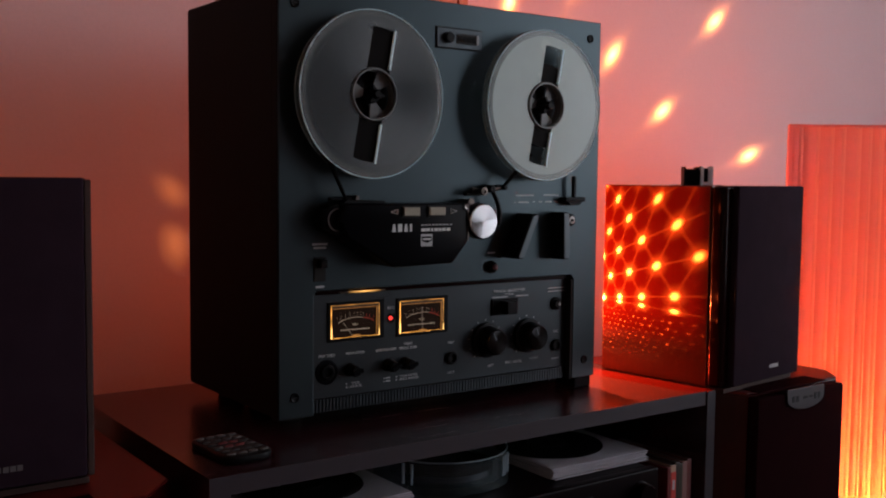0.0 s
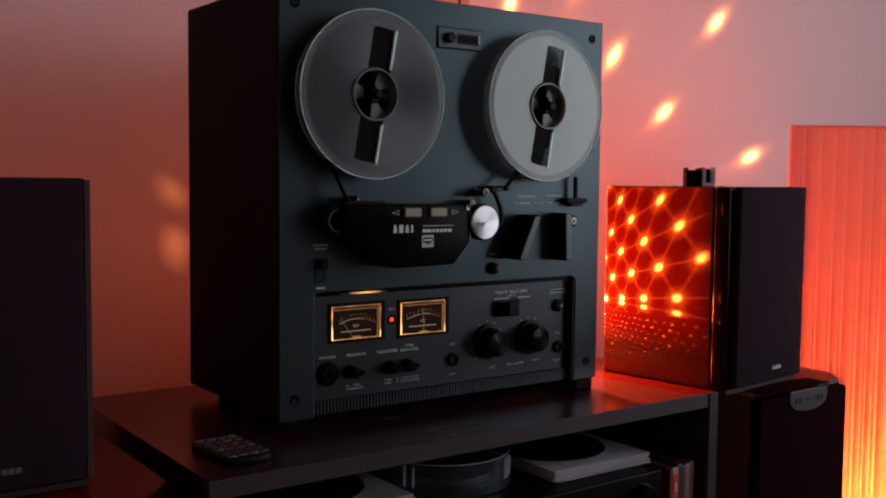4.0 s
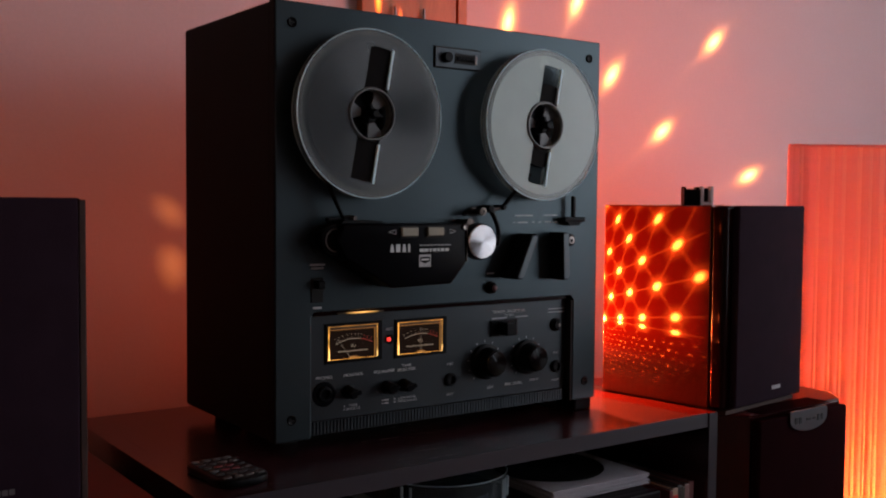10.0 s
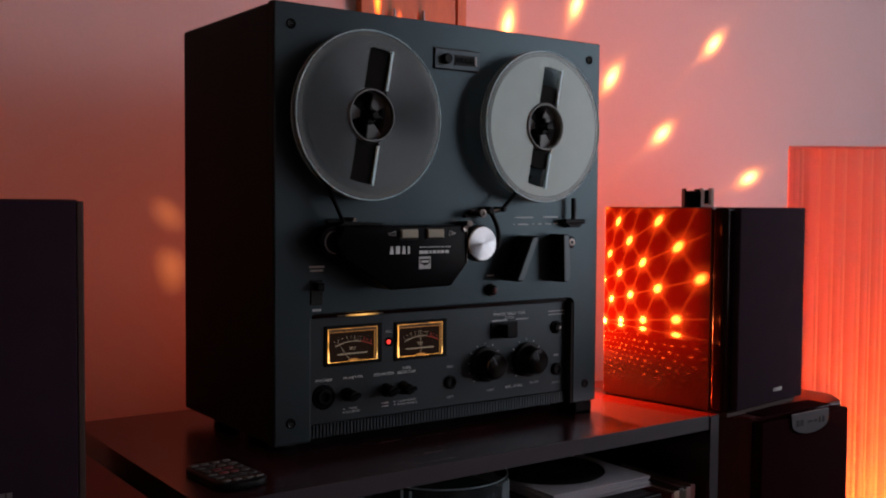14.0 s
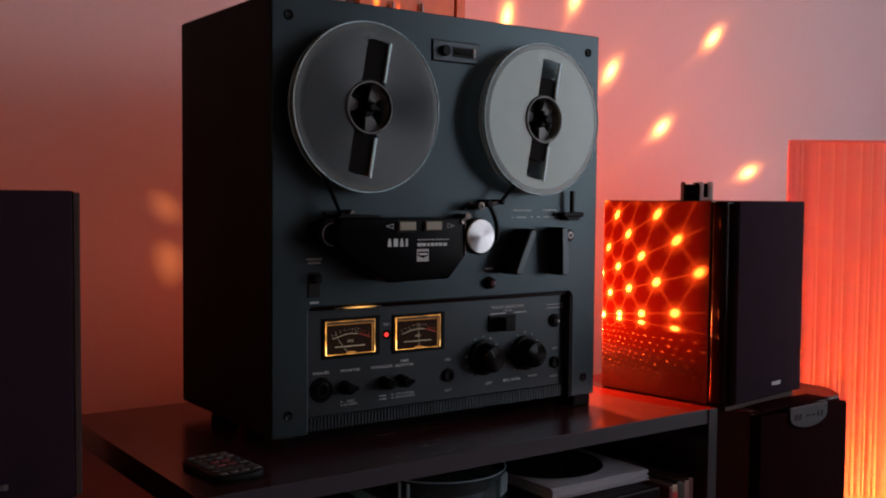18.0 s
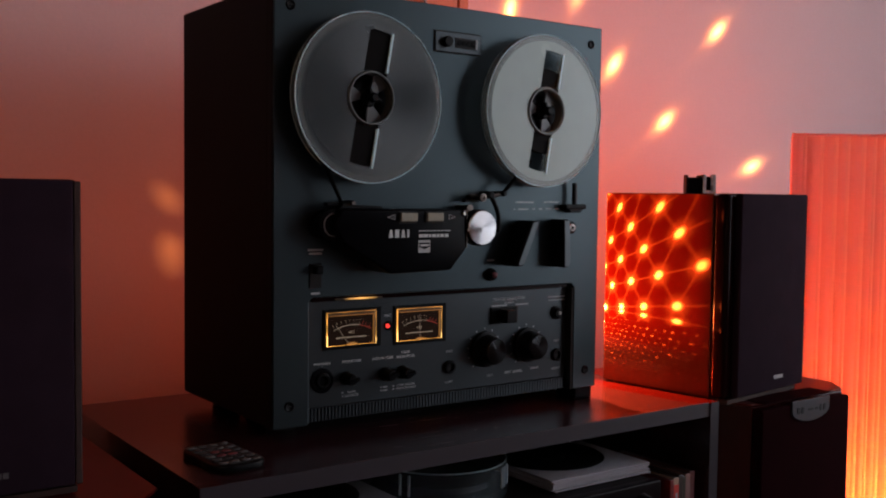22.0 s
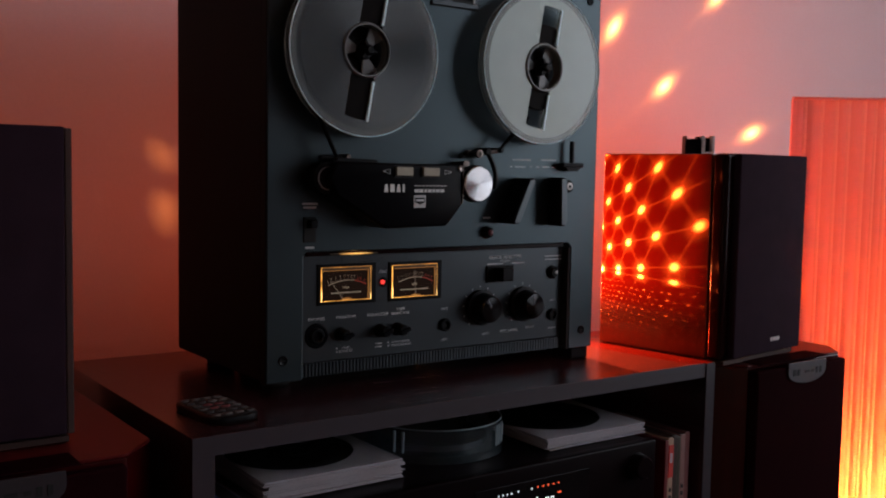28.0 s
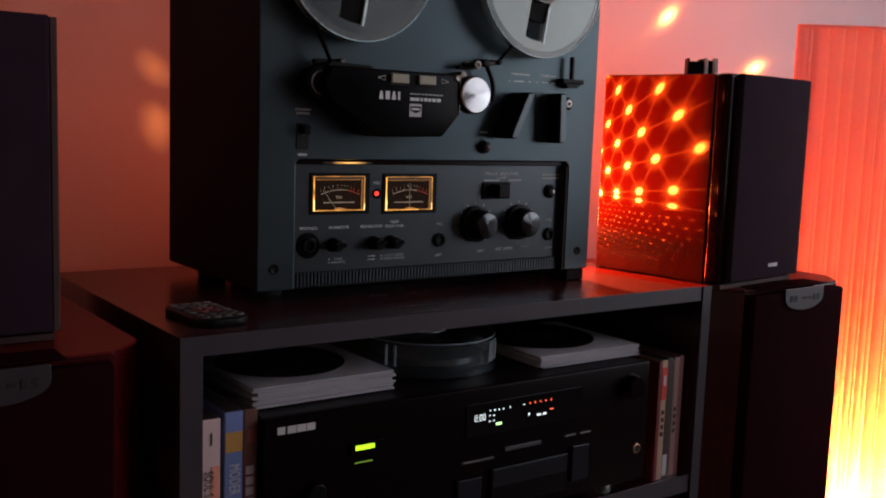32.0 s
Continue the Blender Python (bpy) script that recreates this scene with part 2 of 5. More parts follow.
M_SHADEDMARK = mat("shaded_white_mark", (0.10, 0.085, 0.09), 0.6, vary=0.05, scale=100)
M_PAPER = mat("white_paper_sleeve", (0.37, 0.35, 0.38), 0.8, vary=0.08, scale=40, bump=0.0002, fine=300)
M_VINYL = mat("black_vinyl_record", (0.010, 0.010, 0.011), 0.25, vary=0.1, scale=60)
M_CLEAR = see_through(mat("clear_polystyrene", (0.13, 0.17, 0.19), 0.09, vary=0.1, scale=30, spec=1.0, coat=1.0), 0.82, (0.90, 0.95, 0.97))
M_DISCS = mat("stacked_disc_edges", (0.040, 0.045, 0.055), 0.22, vary=0.3, scale=20, fine=900, stretch=(0.1, 0.1, 12))
M_DECKBODY = mat("black_brushed_steel_case", (0.005, 0.003, 0.004), 0.32, spec=0.11, vary=0.15, scale=20, stretch=(1, 30, 30), rough_vary=0.06)
M_DECKFACE = mat("black_deck_fascia", (0.0038, 0.0014, 0.0020), 0.30, spec=0.04, vary=0.15, scale=20, stretch=(1, 30, 30))
M_SMOKE = mat("smoked_window", (0.003, 0.002, 0.003), 0.2, vary=0.1, scale=20, spec=0.10)
M_DOOR = mat("smoked_door_plastic", (0.008, 0.008, 0.012), 0.26, vary=0.15, scale=20, spec=0.16)
M_KEYCAP = mat("dim_grey_deck_button", (0.040, 0.038, 0.043), 0.35, vary=0.1, scale=60)
M_LEDW = mat("white_display_segment", (0.5, 0.5, 0.5), 0.5, emit=(0.82, 0.97, 1.0), power=0.9)
M_LEDR = mat("red_display_segment", (0.5, 0.05, 0.02), 0.5, emit=(1.0, 0.12, 0.04), power=1.0)
M_LEDG = mat("green_lit_button", (0.3, 0.5, 0.02), 0.5, emit=(0.55, 0.95, 0.02), power=1.0)
M_LEDG2 = mat("dim_green_line", (0.1, 0.2, 0.02), 0.5, emit=(0.35, 0.60, 0.05), power=0.25)
M_LEDG3 = mat("pale_green_segment", (0.3, 0.5, 0.2), 0.5, emit=(0.55, 1.0, 0.40), power=1.1)
M_WOODPANEL = mat("orange_varnished_wood", (0.44, 0.14, 0.038), 0.45, vary=0.22, scale=9, bump=0.0002, fine=120, stretch=(8, 8, 0.7))
M_SHADE = pass_light(mat("ribbed_shade_plastic", (0.78, 0.50, 0.52), 0.5, vary=0.05, scale=12, bump=0.0001, fine=200), 0.42, (0.92, 0.20, 0.115))
M_THIN = pass_light(mat("thin_shade_ridge", (0.78, 0.50, 0.52), 0.5, vary=0.05, scale=12), 0.49, (0.98, 0.42, 0.30))
M_KEYS = mat("pale_rubber_keys", (0.066, 0.056, 0.053), 0.6, vary=0.1, scale=200)
M_KEYRED = mat("red_rubber_keys", (0.13, 0.012, 0.014), 0.6, vary=0.1, scale=200)
M_KEYDARK = mat("dark_rubber_keys", (0.014, 0.010, 0.010), 0.6, vary=0.1, scale=200)
M_FRAME = mat("white_window_frame", (0.78, 0.78, 0.76), 0.4, vary=0.05, scale=10)
M_GLASS = see_through(mat("window_pane_glass", (0.8, 0.85, 0.85), 0.02), 0.92)

# ---- mesh tools ----


def part(name, bm, material, parent=None, label="", smooth=False, m=None):
    me = bpy.data.meshes.new(name)
    bm.normal_update()
    bm.to_mesh(me)
    bm.free()
    me.materials.append(material)
    if smooth:
        for p in me.polygons:
            p.use_smooth = True
        me.set_sharp_from_angle(angle=radians(35))
    ob = new(name, me)
    if parent is not None:
        ob.parent = parent
    if m is not None:
        ob.matrix_basis = m
    if label:
        ob["label"] = label
    return ob


def thing(name, label, category, m=None, group=""):
    ob = new(name)
    ob.empty_display_size = 0.05
    if m is not None:
        ob.matrix_basis = m
    return tagged(ob, label, category, group)


def box(x0, x1, y0, y1, z0, z1, bevel=0.0, seg=2, bm=None):
    own = bmesh.new()
    c = Vector(((x0 + x1) / 2, (y0 + y1) / 2, (z0 + z1) / 2))
    bmesh.ops.create_cube(own, size=1.0, matrix=Matrix.Translation(c) @ Matrix.Diagonal((x1 - x0, y1 - y0, z1 - z0, 1)))
    if bevel:
        bmesh.ops.bevel(own, geom=own.edges[:], offset=bevel, segments=seg, affect="EDGES", profile=0.5)
    return joined(bm, own)


def joined(bm, own):
    if bm is None:
        return own
    me = bpy.data.meshes.new("tmp")
    own.to_mesh(me)
    own.free()
    bm.from_mesh(me)
    bpy.data.meshes.remove(me)
    return bm


def prism(points, y0, y1, bevel=0.0, seg=2, bm=None):
    """An outline of (x, z) points, drawn out from y0 to y1."""
    own = bmesh.new()
    front = [own.verts.new((x, y0, z)) for x, z in points]
    back = [own.verts.new((x, y1, z)) for x, z in points]
    own.faces.new(front)
    own.faces.new(back[::-1])
    n = len(points)
    for i in range(n):
        own.faces.new((front[i], back[i], back[(i + 1) % n], front[(i + 1) % n]))
    bmesh.ops.recalc_face_normals(own, faces=own.faces[:])
    if bevel:
        bmesh.ops.bevel(own, geom=own.edges[:], offset=bevel, segments=seg, affect="EDGES", profile=0.5)
    return joined(bm, own)


def slab(points, z0, z1, bevel=0.0, seg=2):
    """An outline of (x, y) points, drawn up from z0 to z1."""
    own = bmesh.new()
    low = [own.verts.new((x, y, z0)) for x, y in points]
    top = [own.verts.new((x, y, z1)) for x, y in points]
    own.faces.new(low[::-1])
    own.faces.new(top)
    n = len(points)
    for i in range(n):
        own.faces.new((low[i], low[(i + 1) % n], top[(i + 1) % n], top[i]))
    bmesh.ops.recalc_face_normals(own, faces=own.faces[:])
    if bevel:
        bmesh.ops.bevel(own, geom=own.edges[:], offset=bevel, segments=seg, affect="EDGES", profile=0.5)
    return own


def lathe(profile, x=0.0, z=0.0, seg=40, bm=None, axis="y", y=0.0, hollow=False):
    """Turns a profile of (radius, along) pairs round an axis that runs along y (or z) through the given place."""
    own = bmesh.new()
    rings = []
    for r, d in profile:
        ring = []
        for k in range(seg):
            a = 2 * math.pi * k / seg
            if axis == "y":
                p = (x + r * math.cos(a), d, z + r * math.sin(a))
            else:
                p = (x + r * math.cos(a), y + r * math.sin(a), d)
            ring.append(own.verts.new(p))
        rings.append(ring)
    for a, b in zip(rings, rings[1:] + (rings[:1] if hollow else [])):
        for k in range(seg):
            own.faces.new((a[k], a[(k + 1) % seg], b[(k + 1) % seg], b[k]))
    for ring in () if hollow else (rings[0], rings[-1]):
        own.faces.new(ring)
    bmesh.ops.recalc_face_normals(own, faces=own.faces[:])
    return joined(bm, own)


def tube(points, r, seg=8, bm=None):
    """A round rod along a line of points."""
    own = bmesh.new()
    pts = [Vector(p) for p in points]
    rings = []
    for i, p in enumerate(pts):
        d = (pts[min(i + 1, len(pts) - 1)] - pts[max(i - 1, 0)]).normalized()
        side = d.cross(Vector((0, 0, 1)) if abs(d.z) < 0.9 else Vector((1, 0, 0))).normalized()
        up = side.cross(d)
        rings.append([own.verts.new(p + r * (math.cos(2 * math.pi * k / seg) * side + math.sin(2 * math.pi * k / seg) * up)) for k in range(seg)])
    for a, b in zip(rings, rings[1:]):
        for k in range(seg):
            own.faces.new((a[k], a[(k + 1) % seg], b[(k + 1) % seg], b[k]))
    own.faces.new(rings[0])
    own.faces.new(rings[-1])
    bmesh.ops.recalc_face_normals(own, faces=own.faces[:])
    return joined(bm, own)


def lettering(words, size, m, material, parent, name="lettering", wide=1.0, align="CENTER"):
    """Flat printed words in the xz plane of the pose m, read from the front (-y)."""
    cu = bpy.data.curves.new("words", "FONT")
    cu.body, cu.size, cu.align_x, cu.align_y = words, size, align, "CENTER"
    cu.extrude = 0.00008
    cu.resolution_u = 2
    tmp = new("words", cu)
    bpy.context.view_layer.update()
    me = bpy.data.meshes.new_from_object(tmp.evaluated_get(bpy.context.evaluated_depsgraph_get()))
    bpy.data.objects.remove(tmp)
    bpy.data.curves.remove(cu)
    me.name = name
    me.transform(Matrix.Rotation(radians(90), 4, "X") @ Matrix.Diagonal((wide, 1, 1, 1)))
    me.materials.clear()
    me.materials.append(material)
    ob = new(name, me)
    ob.parent = parent
    ob.matrix_basis = m
    return ob


def turned(bm, angle, axis="Z", at=(0, 0, 0)):
    bmesh.ops.rotate(bm, verts=bm.verts[:], cent=at, matrix=Matrix.Rotation(radians(angle), 3, axis))
    return bm

# ---- the room ----


def structure(ob, label, category="wall"):
    return tagged(ob, label, category, kind="structure")


structure(part("floor", box(-2.2, EAST_X + 0.2, -3.3, WALL_Y + 0.15, FLOOR_Z - 0.1, FLOOR_Z), M_FLOOR), "dark wooden floor under the furniture", "floor")
structure(part("ceiling", box(-2.2, EAST_X + 0.2, -3.3, WALL_Y + 0.15, CEIL_Z, CEIL_Z + 0.1), M_CEIL), "unseen ceiling that closes the dim room", "ceiling")
structure(part("wall_north", box(-2.2, EAST_X, WALL_Y, WALL_Y + 0.15, FLOOR_Z, CEIL_Z), M_WALL), "pale plaster wall washed with orange and pink light")
structure(part("wall_west", box(-2.2, -2.05, -3.15, WALL_Y, FLOOR_Z, CEIL_Z), M_BOUNCEWALL), "unseen cream wall that bounces light onto the left side")
structure(part("wall_south", box(-2.2, EAST_X, -3.3, -3.15, FLOOR_Z, CEIL_Z), M_DIMWALL), "unseen dim wall that closes the room")
east = box(EAST_X, EAST_X + 0.2, -3.3, WIN_Y0, FLOOR_Z, CEIL_Z)
box(EAST_X, EAST_X + 0.2, WIN_Y1, WALL_Y + 0.15, FLOOR_Z, CEIL_Z, bm=east)
box(EAST_X, EAST_X + 0.2, WIN_Y0, WIN_Y1, FLOOR_Z, WIN_Z0, bm=east)
box(EAST_X, EAST_X + 0.2, WIN_Y0, WIN_Y1, WIN_Z1, CEIL_Z, bm=east)
structure(part("wall_east", east, M_DIMWALL), "unseen dim wall with a window opening")
window = structure(thing("window_1", "", "window", Matrix.Translation((EAST_X + 0.1, 0, 0))), "white framed window letting in grey daylight", "window")
wf = box(-0.03, 0.03, WIN_Y0, WIN_Y0 + 0.05, WIN_Z0, WIN_Z1, 0.004)
box(-0.03, 0.03, WIN_Y1 - 0.05, WIN_Y1, WIN_Z0, WIN_Z1, 0.004, bm=wf)
box(-0.03, 0.03, WIN_Y0 + 0.05, WIN_Y1 - 0.05, WIN_Z0, WIN_Z0 + 0.05, 0.004, bm=wf)
box(-0.03, 0.03, WIN_Y0 + 0.05, WIN_Y1 - 0.05, WIN_Z1 - 0.05, WIN_Z1, 0.004, bm=wf)
part("window_frame", wf, M_FRAME, window)
pane = part("pane", box(-0.004, 0.004, WIN_Y0 + 0.05, WIN_Y1 - 0.05, WIN_Z0 + 0.05, WIN_Z1 - 0.05), M_GLASS, window)
pane.visible_shadow = False

# varnished boards on the wall over the recorder
boards = thing("wall_panel", "orange-brown varnished wooden boards fixed on the wall", "wall panel", pose(0.318, WALL_Y, 0.30))
part("board", box(0.000, 0.170, -0.016, 0.0, 0.0, 0.62, 0.0012), M_WOODPANEL, boards)
part("board", box(0.1725, 0.190, -0.018, 0.0, 0.0, 0.62, 0.0012), M_WOODPANEL, boards)
part("backing_strip", box(0.169, 0.1735, -0.008, -0.0005, 0.001, 0.619), M_MATTE, boards, "dark gap between the boards")

# two thin pale pegs that stand up in front of the boards
for rx, rt in ((0.372, 0.5450), (0.424, 0.5480)):
    rod = thing("metal_peg", "thin pale metal peg on the wooden wall panel", "peg", pose(rx, WALL_Y - 0.0165, 0.47), "pegs on the wall panel")
    part("shaft", lathe([(0.0026, 0.0), (0.0026, rt - 0.482), (0.0016, rt - 0.47)], axis="z", seg=14), M_STEEL, rod, smooth=True, m=pose(0, -0.0045, 0))
    part("bracket", box(-0.002, 0.002, -0.0045, 0.0, 0.004, 0.010), M_STEEL, rod)

# ---- media cabinet ----
CAB_X0, CAB_X1, CAB_Y0, CAB_Y1 = -0.115, 0.556, -0.097, 0.292
cab = thing("media_cabinet", "black-brown wood veneer media cabinet with open shelves", "cabinet", pose(0, 0, FLOOR_Z))
H = -FLOOR_Z
# front edges painted lighter, for the room light that falls on them
part("lit_front_edge", box(CAB_X0 + 0.0205, CAB_X1 - 0.0155, CAB_Y0, CAB_Y0 + 0.0009, H - 0.0175, H - 0.0002), M_LITEDGE, cab, "front edge, veneer painted lighter as lit")
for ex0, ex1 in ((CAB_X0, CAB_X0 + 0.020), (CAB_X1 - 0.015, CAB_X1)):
    part("lit_front_edge", box(ex0, ex1, CAB_Y0 - 0.0018, CAB_Y0 - 0.0009, 0, H + 0.0001), M_LITEDGE, cab, "front edge, veneer painted lighter as lit")
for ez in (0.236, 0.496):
    part("lit_front_edge", box(CAB_X0 + 0.0205, CAB_X1 - 0.0155, CAB_Y0 + 0.0012, CAB_Y0 + 0.0020, H - ez - 0.022, H - ez - 0.0002), M_LITEDGE, cab, "front edge, veneer painted lighter as lit")
part("top_board", box(CAB_X0 + 0.0201, CAB_X1 - 0.0151, CAB_Y0 + 0.0010, CAB_Y1, H - 0.0175, H), M_SHELF, cab)
part("side_panel", box(CAB_X0, CAB_X0 + 0.020, CAB_Y0 - 0.001, CAB_Y1, 0, H + 0.0001, 0.0003), M_SHELF, cab)
part("side_panel", box(CAB_X1 - 0.015, CAB_X1, CAB_Y0 - 0.001, CAB_Y1, 0, H + 0.0001, 0.0003), M_SHELF, cab)
part("shelf", box(CAB_X0 + 0.0205, CAB_X1 - 0.0155, CAB_Y0 + 0.002, CAB_Y1 - 0.006, H - 0.258, H - 0.236, 0.0008), M_SHELF, cab)
part("shelf", box(CAB_X0 + 0.0205, CAB_X1 - 0.0155, CAB_Y0 + 0.002, CAB_Y1 - 0.006, H - 0.518, H - 0.496, 0.0008), M_SHELF, cab)
part("shelf", box(CAB_X0 + 0.0205, CAB_X1 - 0.0155, CAB_Y0 + 0.002, CAB_Y1 - 0.006, 0.05, 0.072, 0.0008), M_SHELF, cab)
part("back_panel", box(CAB_X0 + 0.0205, CAB_X1 - 0.0155, CAB_Y1 - 0.0055, CAB_Y1 - 0.001, 0.02, H - 0.018), M_SHELF, cab)

# ---- reel-to-reel recorder ----
rec = thing("tape_recorder", "dark grey reel-to-reel tape recorder with lit amber meters", "tape recorder")
W, D, Z0, Z1 = 0.440, 0.236, 0.015, 0.455
PX0, PX1, PZ1 = 0.040, 0.402, 0.1445      # sunk control panel
SINK = 0.010
body = box(0.0, W, 0.0125, D, Z0, Z1, 0.003, 3)
part("cabinet", body, M_CAB, rec, "black vinyl-covered wooden cabinet")
plate = prism([(0.0, Z0), (PX0, Z0), (PX0, PZ1 - 0.004), (PX0 + 0.004, PZ1), (PX1 - 0.005, PZ1), (PX1, PZ1 - 0.005), (PX1, Z0),
               (W, Z0), (W, Z1), (0.0, Z1)], 0.0, 0.012, 0.0010, 2)
part("front_plate", plate, M_PLATE, rec, "satin graphite face plate")
# black strip added over the plate's side to hide its red reflection
part("edge_strip", box(-0.0009, -0.0001, 0.0012, 0.0122, Z0, Z1, 0.0002), M_CAB, rec)
lip = box(PX0 + 0.006, PX1 - 0.006, 0.0060, 0.0118, PZ1 - 0.0048, PZ1 - 0.0005, 0.0006)
part("recess_lip", lip, M_GLOSS, rec, "glossy black lip over the control panel")
part("recess_side", box(PX1 - 0.0035, PX1 - 0.0008, 0.0004, 0.0118, Z0 - 0.0005, PZ1 - 0.006, 0.0004), M_MATTE, rec)
part("control_panel", box(PX0 + 0.0008, PX1 - 0.0045, SINK, 0.0122, 0.0300, PZ1 - 0.0050, 0.0006), M_PLATE2, rec)
for k in range(86):
    x = PX0 + 0.003 + k * 0.00408
    part("grille_rib", box(x, x + 0.0024, SINK - 0.0022, 0.0122, 0.0160, 0.0294), M_PLATE2, rec) if k == 0 else None
    if k:
        first = bpy.data.objects["grille_rib"]
        rib = new("grille_rib", first.data)
        rib.parent = rec
        rib.matrix_basis = pose(k * 0.00408, 0, 0)
# blocks added under the recorder to stop red light leaking through the gap
part("gap_light_block", box(0.0570, 0.4005, 0.075, 0.190, 0.0012, 0.0149), M_MATTE, rec)
part("side_light_block", box(0.4010, 0.4375, 0.0412, 0.188, 0.0012, 0.0149), M_MATTE, rec)
part("grille_backing", box(PX0 + 0.0008, PX1 - 0.0045, 0.0112, 0.0123, 0.0152, 0.0299), M_MATTE, rec)
for fx, fy in ((0.0400, 0.062), (0.0400, 0.205), (0.4180, 0.205)):
    part("foot", lathe([(0.0145, 0.0), (0.016, 0.002), (0.016, 0.0149)], fx, 0, 24, axis="z", y=fy), M_MATTE, rec)
part("foot", box(0.4100, 0.4385, 0.004, 0.040, 0.0, 0.0149, 0.002), M_COVER, rec)
for sx, sz in ((0.018, 0.434), (0.422, 0.434), (0.018, 0.037), (0.422, 0.037)):
    sc = part("screw", lathe([(0.0052, 0.0030), (0.0052, -0.0008), (0.0044, -0.0014), (0.0030, -0.0006), (0.0012, -0.0004)], sx, sz, 24), M_BLACK, rec, smooth=True)
    part("slot", box(sx - 0.0024, sx + 0.0024, -0.0016, -0.0007, sz - 0.0004, sz + 0.0004), M_MATTE, sc)

# tape counter
part("counter_gap", prism([(0.1890, 0.4040), (0.2534, 0.4040), (0.2534, 0.4280), (0.1890, 0.4280)], -0.0006, 0.001), M_MATTE, rec)
cnt = part("tape_counter", prism([(0.190, 0.405), (0.252, 0.405), (0.252, 0.427), (0.190, 0.427)], -0.0022, 0.001, 0.0008), M_PLATE2, rec)
part("counter_window", box(0.2165, 0.2455, -0.0030, -0.0020, 0.4105, 0.4215), M_MATTE, cnt)
for k in range(4):
    part("digit_wheel", lathe([(0.0042, 0.2185 + k * 0.0062), (0.0046, 0.2190 + k * 0.0062), (0.0046, 0.2238 + k * 0.0062), (0.0042, 0.2243 + k * 0.0062)], axis="z", seg=16), M_BLACK, cnt,
         m=Matrix.Translation((0, 0.0006, 0.416)) @ Matrix.Rotation(radians(90), 4, "Y") @ Matrix.Diagonal((1, 1, 1, 1)))
part("reset_button", lathe([(0.0058, -0.002), (0.0058, -0.0075), (0.0050, -0.0085)], 0.2045, 0.416, 24), M_BLACK, cnt, smooth=True)
part("window_end", box(0.2440, 0.2462, -0.0036, -0.0028, 0.4110, 0.4210), M_DIMPRINT, cnt)


def meter(x0, x1, z0, z1, tilt):
    cx = (x0 + x1) / 2
    y = SINK
    mt = part("level_meter", box(x0 - 0.0036, x1 + 0.0070, y - 0.0016, y + 0.0010, z0 - 0.0040, z1 + 0.0034, 0.0007), M_BLACK, rec, "amber lit needle level meter")
    e = 0.00095
    part("light_guide", box(x0, x1, y - 0.0027, y - 0.0018, z1 - e * 0.8, z1, 0.0002), M_AMBERTOP, mt, "dim amber upper edge")
    lit = box(x0, x0 + e * 0.8, y - 0.0027, y - 0.0018, z0, z1 - e * 0.8, 0.0002)
    part("light_guide", lit, M_AMBER, mt, "glowing amber edge")
    lit = box(x1 - e * 1.1, x1, y - 0.0027, y - 0.0018, z0, z1 - e * 0.8, 0.0002)
    box(x0 + e, x1 - e * 1.3, y - 0.0027, y - 0.0018, z0, z0 + e * 0.7, 0.0002, bm=lit)
    part("light_guide", lit, M_AMBER, mt, "glowing amber edge")
    frame2 = box(x0 + e * 1.4, x1 - e * 4.6, y - 0.0040, y - 0.0020, z1 - e * 4.0, z1 - e * 3.5)
    part("inner_edge", frame2, M_AMBERDIM, mt)
    part("inner_edge", box(x1 - e * 4.4, x1 - e * 3.9, y - 0.0040, y - 0.0018, z0 + e * 0.8, z1 - e * 3.5), M_AMBERDIM, mt)
    part("reveal", box(x1 - e * 3.8, x1 - e * 1.2, y - 0.0036, y - 0.0018, z0 + e * 0.8, z1 - e), M_AMBERLOW, mt)
    part("reveal", box(x0 + e, x1 - e * 4.0, y - 0.0036, y - 0.0018, z1 - e * 3.4, z1 - e), M_AMBERLOW, mt)
    part("light_guide", box(x0, x0 + e * 0.8, y - 0.0031, y - 0.0028, z0, z0 + 0.011), M_HOT, mt, "brightest end of the amber edge")
    part("light_guide", box(x1 - e * 1.0, x1, y - 0.0031, y - 0.0028, z0, z0 + 0.007), M_HOT, mt, "brightest end of the amber edge")
    part("face", box(x0 + e * 0.8, x1 - e * 1.15, y - 0.0030, y - 0.0017, z0 + e * 0.5, z1 - e * 0.7), M_FACE, mt)
    # scale arc: white part, then red part
    w = x1 - x0
    r, zc = w * 0.86, z0 + (z1 - z0) * 0.60 - w * 0.86
    yf = y - 0.0034

    def arc(a0, a1, thick, name, material):
        own = bmesh.new()
        n = 14
        for i in range(n):
            b0, b1 = a0 + (a1 - a0) * i / n, a0 + (a1 - a0) * (i + 1) / n
            q = [(cx + rr * math.sin(b), yf, zc + rr * math.cos(b)) for b, rr in ((b0, r), (b1, r), (b1, r + thick), (b0, r + thick))]
            own.faces.new([own.verts.new(p) for p in q])
        part(name, own, material, mt)

    arc(-0.44, 0.17, 0.0006, "scale_arc", M_SCALE)
    arc(0.18, 0.46, 0.0008, "red_scale_arc", M_SCALERED)
    ticks = bmesh.new()
    for i, a in enumerate((-0.42, -0.33, -0.24, -0.14, -0.05, 0.03, 0.10, 0.16)):
        for lo, hi, half in ((0.0014, 0.0034, 0.0017), (0.0044, 0.0058, 0.0042)):
            q = [(cx + (r + d) * math.sin(a + s), yf, zc + (r + d) * math.cos(a + s)) for d, s in ((lo, -half), (lo, half), (hi, half), (hi, -half))]
